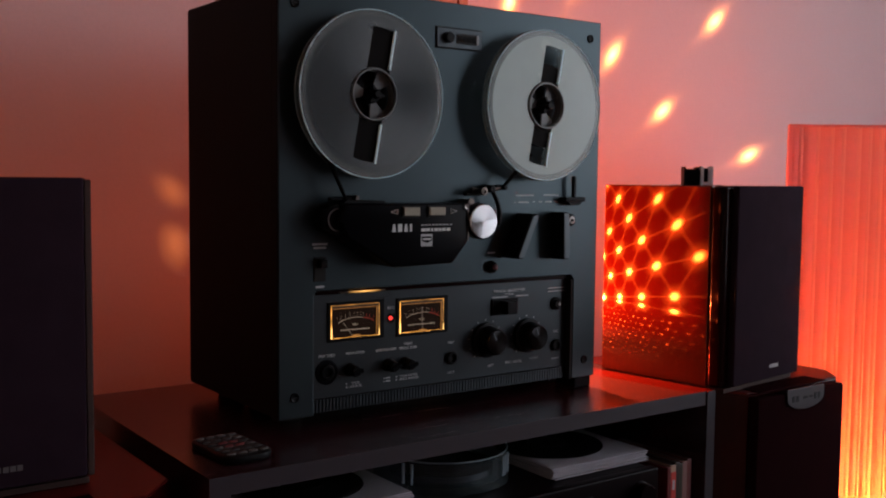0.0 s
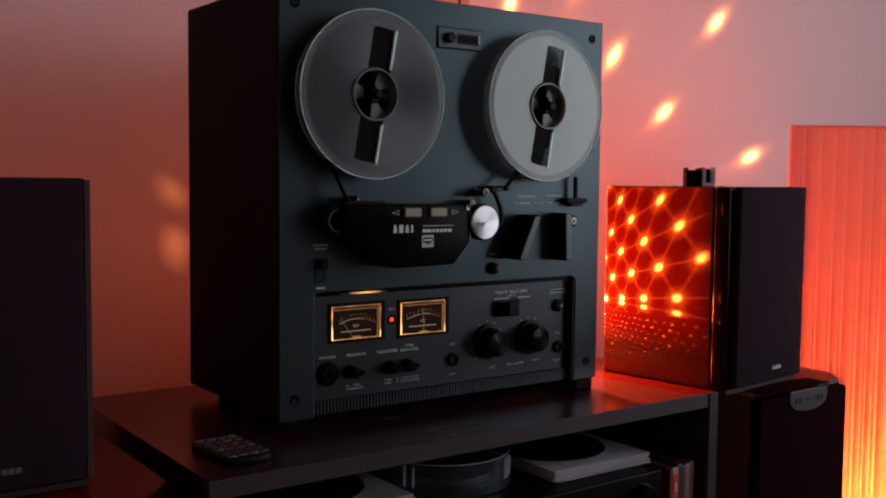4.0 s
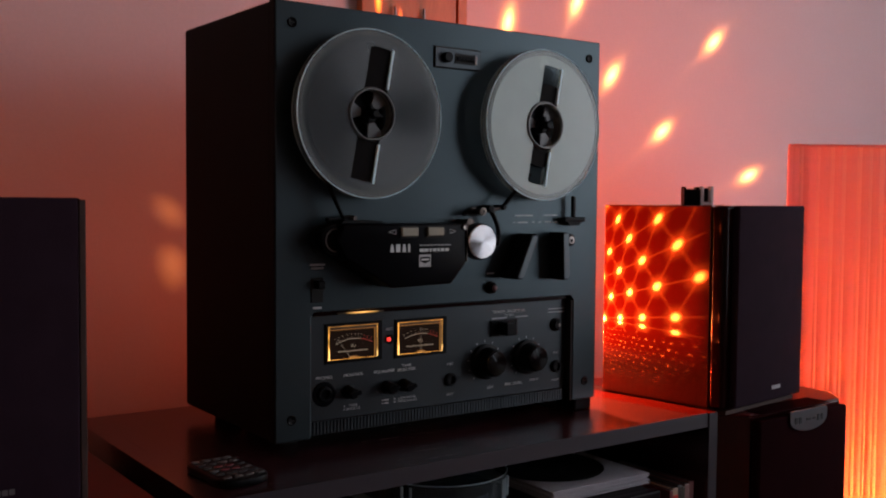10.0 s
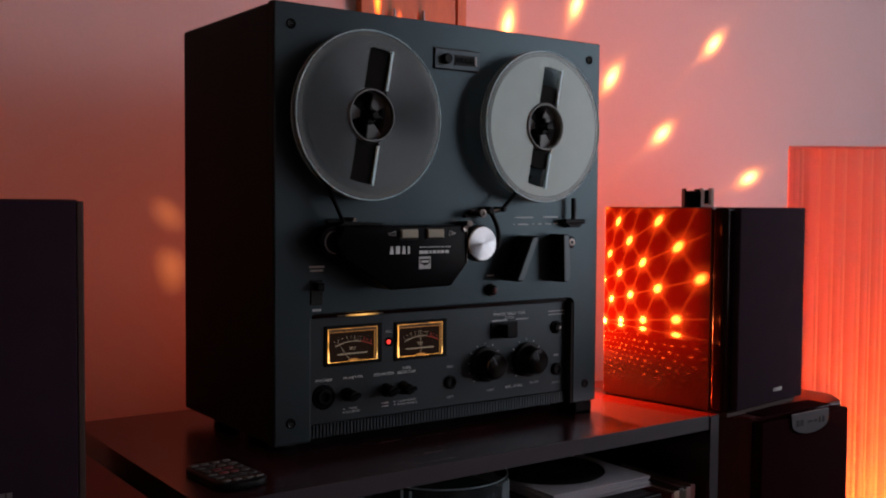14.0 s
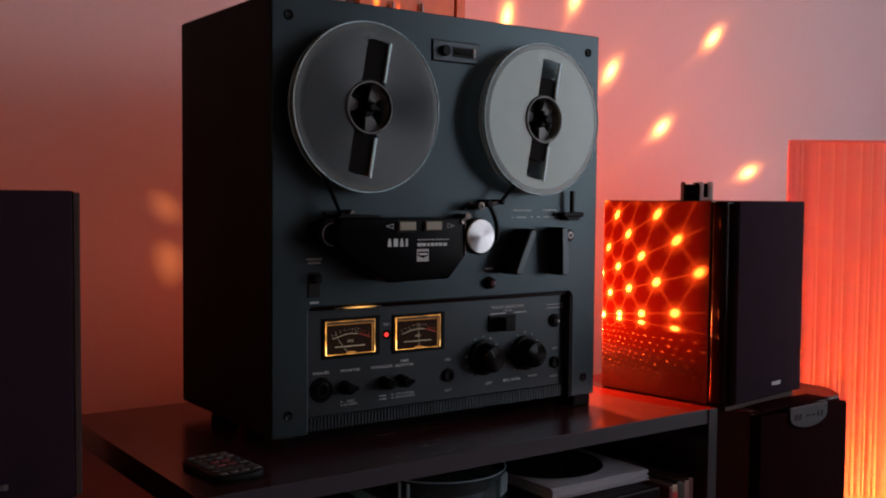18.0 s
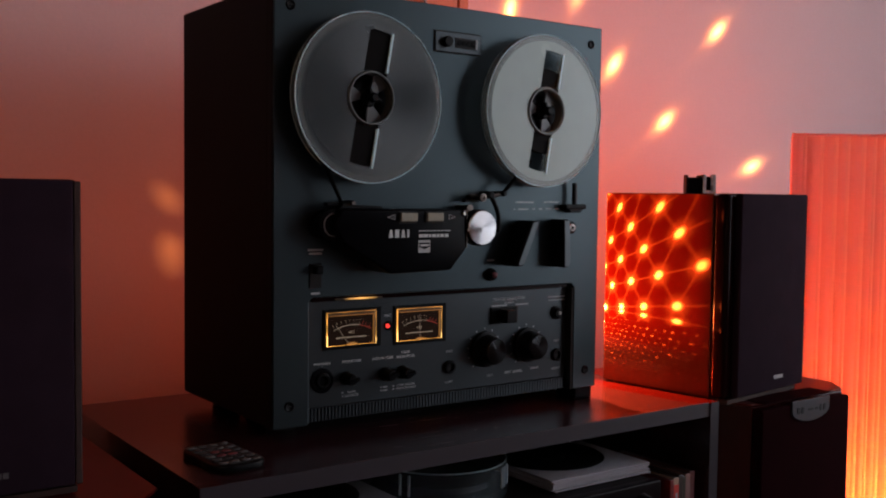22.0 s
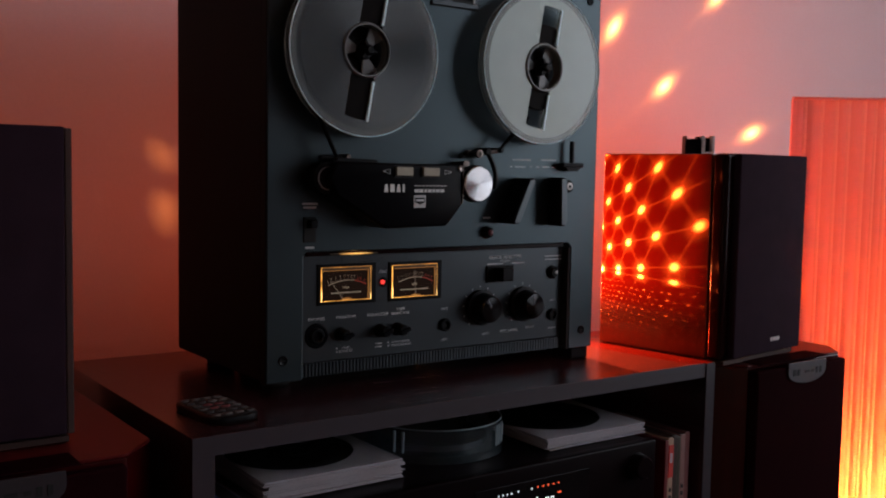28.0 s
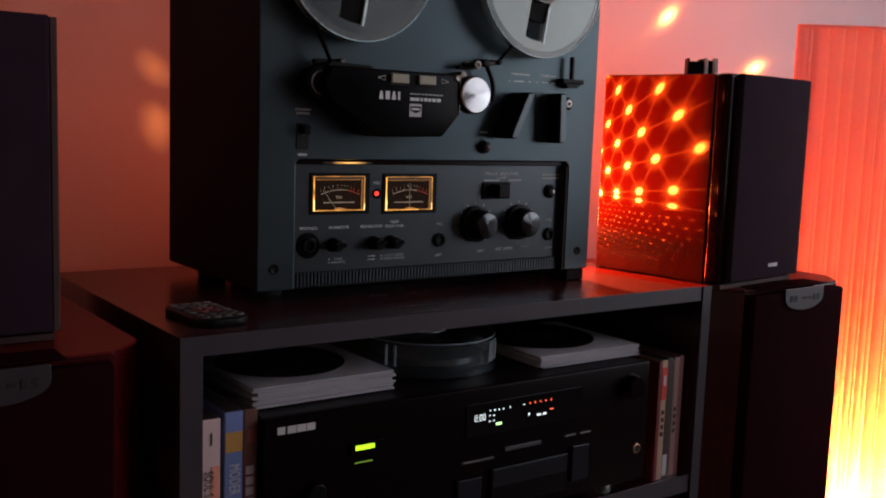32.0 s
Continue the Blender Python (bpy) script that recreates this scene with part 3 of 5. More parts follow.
            ticks.faces.new([ticks.verts.new(p) for p in q])
    part("scale_marks", ticks, M_SCALE, mt)
    ticks = bmesh.new()
    for a in (0.24, 0.31, 0.40):
        q = [(cx + (r + d) * math.sin(a + s), yf, zc + (r + d) * math.cos(a + s)) for d, s in ((0.0015, -0.004), (0.0015, 0.004), (0.005, 0.006), (0.005, -0.004))]
        ticks.faces.new([ticks.verts.new(p) for p in q])
    part("red_scale_marks", ticks, M_SCALERED, mt)
    lettering("VU", 0.0042, pose(cx - 0.0012, yf, z0 + 0.0136), M_SCALE, mt, "scale_letters", 1.3)
    small = bmesh.new()
    for i in range(13):
        box(cx - 0.0190 + i * 0.0028, cx - 0.0170 + i * 0.0028, yf - 0.0001, yf, z0 + 0.0078, z0 + 0.0090, bm=small)
    part("printed_line", small, M_SCALE, mt)
    needle = prism([(cx - 0.0003, z0 + 0.004), (cx + 0.0003, z0 + 0.004), (cx + 0.0002, z0 + 0.0285), (cx - 0.0002, z0 + 0.0285)], yf - 0.0008, yf - 0.0005)
    part("needle", turned(needle, tilt, "Y", (cx, 0, z0 - 0.004)), M_NEEDLE, mt)
    pivot = bmesh.new()
    pts = [(cx + 0.0062 * math.cos(a), z0 + 0.0008 + 0.0022 * math.sin(a)) for a in [math.pi * i / 12 for i in range(13)]]
    prism(pts, y - 0.0056, y - 0.0032, bm=pivot)
    part("needle_pivot", pivot, M_AMBERDIM, mt)
    glass = part("glass", box(x0, x1, y - 0.0064, y - 0.0060, z0, z1), M_METERGLASS, mt)


M_METERGLASS = see_through(mat("meter_glass", (0.01, 0.01, 0.01), 0.06, spec=0.2), 0.94)
meter(0.0645, 0.1240, 0.0923, 0.1274, -38)
meter(0.1506, 0.2095, 0.0913, 0.1266, -2)
# added glowing strip that stands for the meter lamp's glint on the lip
M_LIPGLOW = mat("lip_lamp_reflection", (0.05, 0.03, 0.01), 0.3, emit=(1.0, 0.5, 0.13), power=0.5)
nt = M_LIPGLOW.node_tree
tc, mp, gr, pw = [nt.nodes.new(k) for k in ("ShaderNodeTexCoord", "ShaderNodeMapping", "ShaderNodeTexGradient", "ShaderNodeMath")]
gr.gradient_type, pw.operation = "SPHERICAL", "MULTIPLY"
mp.inputs["Location"].default_value, mp.inputs["Scale"].default_value = (-0.1030 / 0.021, 0, 0), (1 / 0.021, 0, 0)
pw.inputs[1].default_value = 1.5
for a, b in ((tc.outputs["Object"], mp.inputs["Vector"]), (mp.outputs["Vector"], gr.inputs["Vector"]), (gr.outputs["Fac"], pw.inputs[0]),
             (pw.outputs[0], nt.nodes["Principled BSDF"].inputs["Emission Strength"])):
    nt.links.new(a, b)
part("lip_glow", box(0.0730, 0.1290, 0.0030, 0.0096, 0.1404, 0.1418), M_LIPGLOW, rec, "glowing strip, the meter lamp's glint on the lip")
lens = part("record_light", lathe([(0.0052, SINK), (0.0052, SINK - 0.0012), (0.0040, SINK - 0.0022)], 0.141, 0.109, 24), M_BLACK, rec)
part("lens", lathe([(0.0024, SINK - 0.002), (0.0022, SINK - 0.0034), (0.0012, SINK - 0.0042)], 0.1385, 0.1092, 20), M_REDLED, lens, "glowing red lens", smooth=True)


def socket(x, z, r, ring=M_BLACK):
    jack = part("jack_socket", lathe([(r, SINK + 0.0005), (r, SINK - 0.0030), (r * 0.86, SINK - 0.0040), (r * 0.62, SINK - 0.0040), (r * 0.60, SINK + 0.0)], x, z, 28), ring, rec, smooth=True)
    part("hole", lathe([(r * 0.58, SINK - 0.0006), (r * 0.50, SINK - 0.0010)], x, z, 20), M_MATTE, jack)
    return jack


part("socket_plate", lathe([(0.0132, SINK + 0.0004), (0.0132, SINK - 0.0010), (0.0124, SINK - 0.0014), (0.0110, SINK - 0.0014)], 0.0605, 0.0575, 36), M_COVER, rec, smooth=True)
socket(0.0605, 0.0575, 0.0082, M_BLACK)
socket(0.2225, 0.0570, 0.0075)
socket(0.3830, 0.0575, 0.0075)


def small_knob(x, z, turn):
    kn = part("selector_knob", lathe([(0.0074, SINK), (0.0074, SINK - 0.003), (0.0062, SINK - 0.005), (0.0060, SINK - 0.014), (0.0050, SINK - 0.0155)], x, z, 28), M_BLACK, rec, smooth=True)
    bar = box(-0.0022, 0.0022, SINK - 0.0185, SINK - 0.0135, -0.0066, 0.0066, 0.0008)
    part("finger_bar", turned(bar, turn, "Y"), M_COVER, kn, m=pose(x, 0, z))


small_knob(0.0890, 0.0572, 78)
small_knob(0.1372, 0.0572, 70)
small_knob(0.1592, 0.0572, 74)
sw = part("power_button", lathe([(0.0082, SINK), (0.0082, SINK - 0.002), (0.0066, SINK - 0.003), (0.0060, SINK - 0.003), (0.0058, SINK - 0.0050), (0.0046, SINK - 0.0062)], 0.3810, 0.109, 28), M_BLACK, rec, smooth=True)
part("button_cap", lathe([(0.0024, SINK - 0.0060), (0.0018, SINK - 0.0070)], 0.3830, 0.1090, 16), M_STEEL, sw)


def level_knob(x, z, turn):
    kn = part("level_knob", lathe([(0.0205, SINK), (0.0205, SINK - 0.0050), (0.0172, SINK - 0.0060), (0.0152, SINK - 0.0215), (0.0142, SINK - 0.0225)], x, z, 44), M_BLACK, rec, smooth=True)
    cap = part("spun_cap", lathe([(0.0140, SINK - 0.0223), (0.0136, SINK - 0.0236), (0.0020, SINK - 0.0240)], x, z, 44), M_KNOBCAP, kn, "spun dark aluminium knob cap", smooth=True)
    part("pointer", turned(box(-0.0006, 0.0006, SINK - 0.0243, SINK - 0.0236, 0.004, 0.0128), turn, "Y"), M_LEVER, kn, m=pose(x, 0, z))
    marks = bmesh.new()
    for k in range(11):
        a = radians(-140 + 28 * k)
        own = box(-0.0004, 0.0004, SINK - 0.0003, SINK - 0.0001, 0.0228, 0.0248)
        joined(marks, turned(own, math.degrees(a), "Y"))
    part("dial_marks", marks, M_PRINT, rec, m=pose(x, 0, z))


def spun(name, color, rough):
    """Metal turned on a lathe: its shine runs round the face."""
    m = mat(name, color, rough, metal=1.0)
    nt = m.node_tree
    b = nt.nodes["Principled BSDF"]
    b.inputs["Anisotropic"].default_value = 0.85
    tan = nt.nodes.new("ShaderNodeTangent")
    tan.direction_type, tan.axis = "RADIAL", "Y"
    nt.links.new(tan.outputs["Tangent"], b.inputs["Tangent"])
    return m


def centred(ob):
    """Moves the origin of a part to the middle of its mesh."""
    c = sum((v.co for v in ob.data.vertices), Vector()) / len(ob.data.vertices)
    ob.data.transform(Matrix.Translation(-c))
    ob.matrix_basis = ob.matrix_basis @ Matrix.Translation(c)


M_LEVERTIP = mat("pale_pointer_metal", (0.80, 0.80, 0.82), 0.4, vary=0.1, scale=120)
M_KNOBCAP = spun("dark_spun_aluminium", (0.078, 0.080, 0.083), 0.10)
M_KNOBCAP.node_tree.nodes["Principled BSDF"].inputs["Anisotropic"].default_value = 0.97
M_KNOBCAP.node_tree.nodes["Principled BSDF"].inputs["Anisotropic Rotation"].default_value = 0.09
M_SPUN = spun("bright_spun_aluminium", (0.44, 0.435, 0.445), 0.20)
M_SPUN.node_tree.nodes["Principled BSDF"].inputs["Anisotropic"].default_value = 0.95
level_knob(0.2722, 0.0732, -30)
level_knob(0.3352, 0.0735, -20)
for ob in [o for o in scene.objects if o.name.startswith("spun_cap")]:
    centred(ob)
trk = part("track_selector", box(0.2800, 0.3200, SINK - 0.0020, SINK + 0.0005, 0.1010, 0.1205, 0.0008), M_BLACK, rec)
part("slide_knob", box(0.2915, 0.3070, SINK - 0.0170, SINK - 0.0018, 0.1030, 0.1185, 0.0015), M_BLACK, trk)

# printing on the control panel
YP = SINK - 0.0003
for words, x, z, s, ink in (
        ("PHONES", 0.0605, 0.0745, 0.0041, M_PRINT), ("MONITOR", 0.0955, 0.0745, 0.0041, M_PRINT),
        ("EQUALIZER", 0.1345, 0.0745, 0.0041, M_PRINT), ("TAPE", 0.1632, 0.0785, 0.0041, M_PRINT),
        ("SELECTOR", 0.1632, 0.0740, 0.0041, M_PRINT), ("REC", 0.1405, 0.1200, 0.0042, M_DIMPRINT),
        ("TAPE", 0.0955, 0.0420, 0.0036, M_DIMPRINT), ("SOURCE", 0.0955, 0.0385, 0.0036, M_DIMPRINT),
        ("LOW NOISE", 0.1640, 0.0430, 0.0034, M_DIMPRINT), ("WIDE RANGE", 0.1645, 0.0395, 0.0034, M_DIMPRINT),
        ("MIC", 0.2225, 0.0745, 0.0042, M_DIMPRINT), ("LEFT", 0.2225, 0.0400, 0.0038, M_DIMPRINT),
        ("LEFT", 0.2810, 0.0420, 0.0038, M_DIMPRINT), ("REC LEVEL", 0.3160, 0.0430, 0.0046, M_PRINT),
        ("RIGHT", 0.3480, 0.0445, 0.0038, M_DIMPRINT), ("TRACK SELECTOR", 0.3080, 0.1295, 0.0048, M_PRINT),
        ("STEREO", 0.3080, 0.1250, 0.0034, M_DIMPRINT), ("MIC", 0.3830, 0.0745, 0.0042, M_DIMPRINT), ("RIGHT", 0.3830, 0.0410, 0.0036, M_DIMPRINT)):
    lettering(words, s, pose(x, YP, z), ink, rec, "printed_word", 1.25)
for x0, x1, z in ((0.0838, 0.0855, 0.0420), (0.0838, 0.0855, 0.0385), (0.1315, 0.1330, 0.0430), (0.1315, 0.1330, 0.0395), (0.1345, 0.1400, 0.0430), (0.1345, 0.1400, 0.0395),
                  (0.1470, 0.1490, 0.0430), (0.1470, 0.1490, 0.0395), (0.2820, 0.3050, 0.1222), (0.3180, 0.3370, 0.1222), (0.3690, 0.3960, 0.1285), (0.3690, 0.3960, 0.1245)):
    part("printed_bar", box(x0, x1, YP - 0.0001, YP + 0.0001, z - 0.0006, z + 0.0008), M_DIMPRINT, rec)

# upper controls
ss = part("speed_switch", box(0.0395, 0.0535, -0.0012, 0.001, 0.1545, 0.1800, 0.0008), M_MATTE, rec)
part("toggle", box(0.0425, 0.0505, -0.0110, -0.0010, 0.1690, 0.1775, 0.0012), M_BLACK, ss)
for x0, x1, z in ((0.0380, 0.0555, 0.1930), (0.0395, 0.0540, 0.1893), (0.0420, 0.0520, 0.1490)):
    part("printed_bar", box(x0, x1, -0.0003, 0.0002, z - 0.0010, z + 0.0012), M_DIMPRINT, rec)
pb = part("pause_button", lathe([(0.0074, 0.0005), (0.0074, -0.0015), (0.0060, -0.0024), (0.0058, -0.0070), (0.0045, -0.0085)], 0.271, 0.1600, 28), M_BLACK, rec, smooth=True)
part("button_cap", lathe([(0.0036, -0.0083), (0.0028, -0.0100), (0.0010, -0.0106)], 0.271, 0.1600, 20), mat("dark_red_button", (0.10, 0.012, 0.018), 0.35), pb, "dark red button cap", smooth=True)
part("printed_bar", box(0.266, 0.277, -0.0003, 0.0002, 0.1755, 0.1772), M_DIMPRINT, rec)
for x0, x1, z in ((0.3070, 0.3350, 0.2425), (0.3500, 0.3740, 0.2430), (0.3045, 0.3070, 0.2345), (0.3110, 0.3270, 0.2345), (0.3330, 0.3370, 0.2348), (0.3430, 0.3480, 0.2348), (0.3530, 0.3630, 0.2350), (0.3670, 0.3740, 0.2350)):
    part("printed_bar", box(x0, x1, -0.0003, 0.0002, z - 0.0007, z + 0.0007), M_PRINT, rec)

# shift lever over a slot, at the upper corner of the controls
pl = part("reverse_lever", box(0.3755, 0.4085, -0.0120, 0.0005, 0.2350, 0.2405, 0.0012), M_BLACK, rec)
part("lever_foot", prism([(0.3800, 0.2350), (0.4040, 0.2350), (0.3990, 0.2305), (0.3850, 0.2305)], -0.0110, 0.0005), M_BLACK, pl)
part("lever_pin", box(0.3890, 0.3935, -0.0110, -0.0060, 0.2400, 0.2660, 0.0012), M_BLACK, pl)
lk = part("lock_screw", lathe([(0.0075, 0.0005), (0.0075, -0.0012), (0.0060, -0.0016), (0.0052, -0.0016), (0.0052, -0.0030)], 0.3945, 0.2125, 28), M_BLACK, rec, smooth=True)
part("screw_cap", lathe([(0.0046, -0.0026), (0.0044, -0.0036), (0.0022, -0.0038), (0.0020, -0.0030)], 0.3945, 0.2125, 24), M_STEEL, lk, smooth=True)
part("screw_hole", lathe([(0.0019, -0.0034), (0.0015, -0.0040)], 0.3945, 0.2125, 16), M_MATTE, lk)


def lever(points, depth):
    lv = part("transport_lever", prism(points, -depth, 0.0005, 0.0022, 3), M_BLACK, rec, "black moulded transport lever", smooth=True)
    return lv


# the two transport levers: one leaning, one upright
lever([(0.3072, 0.2215), (0.3155, 0.2222), (0.3180, 0.2200), (0.3172, 0.2165), (0.2975, 0.1728), (0.2945, 0.1705), (0.2865, 0.1700), (0.2850, 0.1730)], 0.0300)
lever([(0.3608, 0.2230), (0.3690, 0.2230), (0.3716, 0.2205), (0.3738, 0.1720), (0.3708, 0.1668), (0.3625, 0.1660)], 0.0240)
# fronts of the black levers painted grey, for the window light they catch
part("lit_lever_front", prism([(0.3090, 0.2198), (0.3145, 0.2203), (0.3162, 0.2188), (0.3155, 0.2160), (0.2962, 0.1736), (0.2938, 0.1720), (0.2886, 0.1716), (0.2878, 0.1735)], -0.0307, -0.0296, 0.0003), M_LEVER, rec, "lever front painted grey, as lit from the window")
part("lit_lever_front", prism([(0.3622, 0.2216), (0.3682, 0.2216), (0.3702, 0.2196), (0.3724, 0.1726), (0.3700, 0.1684), (0.3638, 0.1678)], -0.0247, -0.0236, 0.0003), M_LEVER, rec, "lever front painted grey, as lit from the window")

# head cover with its two buttons
cov = part("head_cover", prism([(0.0560, 0.2350), (0.2070, 0.2350), (0.2085, 0.1925), (0.1890, 0.1705), (0.1130, 0.1690), (0.0580, 0.2010), (0.0480, 0.2180)], -0.0380, 0.0004, 0.0030, 3), M_COVER, rec, "black plastic head cover", smooth=True)
part("cover_edge", box(0.2088, 0.2098, -0.0375, -0.002, 0.1940, 0.2345), M_PIN, cov)
part("cover_top", prism([(0.0560, 0.2352), (0.1080, 0.2352), (0.1060, 0.2380), (0.0620, 0.2395)], -0.0300, -0.0030, 0.0006), M_BLACK, cov)
YC = -0.0383
for x0 in (0.1228, 0.1556):
    bt = part("direction_button", box(x0 - 0.0012, x0 + 0.0212, YC - 0.0006, YC + 0.0020, 0.2203, 0.2330, 0.0006), M_MATTE, cov)
    part("button_cap", box(x0, x0 + 0.0200, YC - 0.0034, YC - 0.0004, 0.2226, 0.2312, 0.0006), M_CREAM, bt, "cream button cap")
for x, s in ((0.1128, -1), (0.1888, 1)):
    tri = bmesh.new()
    for a, b in (((-0.0040 * s, -0.0024), (-0.0040 * s, 0.0024)), ((-0.0040 * s, 0.0024), (0.0044 * s, 0.0)), ((0.0044 * s, 0.0), (-0.0040 * s, -0.0024))):
        tube([(x + a[0], YC, 0.2268 + a[1]), (x + b[0], YC, 0.2268 + b[1])], 0.00028, 5, bm=tri)
    part("direction_arrow", tri, M_PRINT, cov)
# maker's mark and model line as plain bars
for k, w in enumerate((0.0050, 0.0050, 0.0050, 0.0024)):
    x = 0.1098 + k * 0.0074
    part("maker_mark", prism([(x, 0.2060), (x + w, 0.2060), (x + w * 0.72, 0.2140), (x + w * 0.28, 0.2140)] if k in (0, 2) else
                             [(x, 0.2060), (x + w, 0.2060), (x + w, 0.2140), (x, 0.2140)], YC - 0.0002, YC), M_PRINT, cov)
for k in range(9):
    part("model_line", box(0.1465 + 0.0046 * k, 0.1500 + 0.0046 * k, YC - 0.0002, YC, 0.2120, 0.2131), M_DIMPRINT, cov)
for x0, x1 in ((0.1465, 0.1516), (0.1523, 0.1576), (0.1590, 0.1618), (0.1632, 0.1678), (0.1690, 0.1722), (0.1734, 0.1780), (0.1792, 0.1840)):
    part("model_mark", box(x0, x1, YC - 0.0002, YC, 0.2058, 0.2090), M_PRINT, cov)
emb = part("emblem", box(0.1460, 0.1607, YC - 0.0002, YC, 0.1900, 0.2028), M_DIMPRINT, cov)
part("emblem_centre", prism([(0.1472, 0.2004), (0.1595, 0.2004), (0.1595, 0.1959), (0.1535, 0.1934), (0.1472, 0.1959)], YC - 0.0004, YC - 0.0002), M_COVER, emb)
part("emblem_bar", box(0.1485, 0.1581, YC - 0.0006, YC - 0.0004, 0.1966, 0.1986), M_PRINT, emb)

sc = part("cover_screw", lathe([(0.0034, YC + 0.0012), (0.0034, YC - 0.0010), (0.0026, YC - 0.0018), (0.0010, YC - 0.0012)], 0.2052, 0.2312, 20), M_STEEL, cov, "small steel screw", smooth=True)
# guide roller at the left of the cover
gd = part("guide_roller", lathe([(0.0150, 0.0005), (0.0150, -0.0030), (0.0110, -0.0040), (0.0110, -0.0200), (0.0155, -0.0215), (0.0155, -0.0250), (0.0120, -0.0265)], 0.0530, 0.2190, 36), M_BLACK, rec, smooth=True)
part("roller_rim", lathe([(0.0118, -0.0262), (0.0118, -0.0272), (0.0106, -0.0272), (0.0106, -0.0262)], 0.0530, 0.2190, 36, hollow=True), M_STEEL, gd)
ta = part("tension_arm", box(0.0480, 0.0760, -0.0200, -0.0130, 0.2375, 0.2415, 0.0012), M_BLACK, rec)
part("arm_pin", lathe([(0.0030, -0.004), (0.0030, -0.0230), (0.0022, -0.0245)], 0.0770, 0.2405, 16), M_PIN, ta)
# capstan cap, roller arm and small guides at the right of the cover
cap = part("pinch_roller", lathe([(0.0170, 0.0005), (0.0170, -0.0280), (0.0200, -0.0290), (0.0200, -0.0370)], 0.2280, 0.2150, 44), M_BLACK, rec, smooth=True)
cc = part("roller_cap", lathe([(0.0190, -0.0368), (0.0190, -0.0400), (0.0180, -0.0412), (0.0012, -0.0414)], 0.2280, 0.2150, 56), M_SPUN, cap, "bright spun aluminium cap", smooth=True)
centred(cc)
ra = part("roller_arm", tube([(0.2570 + 0.0120 * math.sin(math.pi * min(t / 14, 0.62)), -0.0170, 0.2500 - 0.0410 * t / 10) for t in range(11)], 0.0027, 10), M_BLACK, rec, smooth=True)
part("arm_eye", lathe([(0.0044, -0.002), (0.0044, -0.0200), (0.0030, -0.0210)], 0.2560, 0.2505, 18), M_BLACK, ra)
part("tape_guide", lathe([(0.0042, 0.0005), (0.0042, -0.0060), (0.0032, -0.0062), (0.0032, -0.0200), (0.0046, -0.0205), (0.0046, -0.0235), (0.0022, -0.0238), (0.0016, -0.0222)], 0.2420, 0.2475, 24), M_PIN, rec, smooth=True)
part("tape_guide", lathe([(0.0036, 0.0005), (0.0036, -0.0180), (0.0042, -0.0185), (0.0042, -0.0215), (0.0016, -0.0217)], 0.2250, 0.2355, 24), M_PIN, rec, smooth=True)
part("guide_bar", box(0.2240, 0.2440, -0.0140, -0.0080, 0.2425, 0.2455, 0.0008), M_BLACK, rec)
part("tape_lifter", tube([(0.2720, -0.0180, 0.2520), (0.2580, -0.0180, 0.2495)], 0.0024, 10), M_PIN, rec, smooth=True)
part("arm_pin", lathe([(0.0030, -0.004), (0.0030, -0.0230), (0.0022, -0.0242)], 0.2725, 0.2522, 16), M_BLACK, rec)
# the tape itself, from reel to guide and guide to reel
part("tape", prism([(0.0400, 0.2890), (0.0412, 0.2895), (0.0665, 0.2400), (0.0653, 0.2395)], -0.0225, -0.0165), M_TAPE, rec, "thin brown magnetic tape")
part("tape", prism([(0.2715, 0.2530), (0.2723, 0.2518), (0.3125, 0.2895), (0.3118, 0.2907)], -0.0225, -0.0165), M_TAPE, rec, "thin brown magnetic tape")
SPOOLS = ((0.0952, 0.3464), (0.3287, 0.3467))
for sx, sz in SPOOLS:
    sp = part("spindle", lathe([(0.0280, 0.0004), (0.0280, -0.0060), (0.0140, -0.0110), (0.0050, -0.0111), (0.0050, -0.0320), (0.0034, -0.0345)], sx, sz, 32), M_BLACK, rec, smooth=True)
for hx in (0.160, 0.385):
    part("top_screw", lathe([(0.004, 0.4550), (0.004, 0.4562), (0.003, 0.4568)], hx, 0, 14, axis="z", y=0.02), M_BLACK, rec)

# ---- tape reels ----


def flange(y0, y1, r_in, r_out, s_in, s_out, half):
    """A reel side with two straight-edged openings."""
    own = bmesh.new()
    radii = [r_in, s_in] + [s_in + (s_out - s_in) * k / 6 for k in range(1, 7)] + [(s_out + r_out) / 2, r_out]
    cols = 12
    grid = []
    for r in radii:
        a = math.asin(min(0.95, half / max(r, s_in)))
        marks = [-a, a, math.pi - a, math.pi + a, 2 * math.pi - a]
        ring = []
        for q in range(4):
            for j in range(cols):
                b = marks[q] + (marks[q + 1] - marks[q]) * j / cols
                ring.append(own.verts.new((r * math.cos(b), y0, r * math.sin(b))))
        grid.append(ring)
    n = 4 * cols
    for i in range(len(radii) - 1):
        for j in range(n):
            zone = j // cols
            if zone in (0, 2) and 1 <= i <= 6:
                continue
            own.faces.new((grid[i][j], grid[i][(j + 1) % n], grid[i + 1][(j + 1) % n], grid[i + 1][j]))
    loose = [v for v in own.verts if not v.link_faces]
    bmesh.ops.delete(own, geom=loose, context="VERTS")
    made = bmesh.ops.extrude_face_region(own, geom=own.faces[:])
    bmesh.ops.translate(own, verts=[v for v in made["geom"] if isinstance(v, bmesh.types.BMVert)], vec=(0, y1 - y0, 0))
    bmesh.ops.recalc_face_normals(own, faces=own.faces[:])
    return own


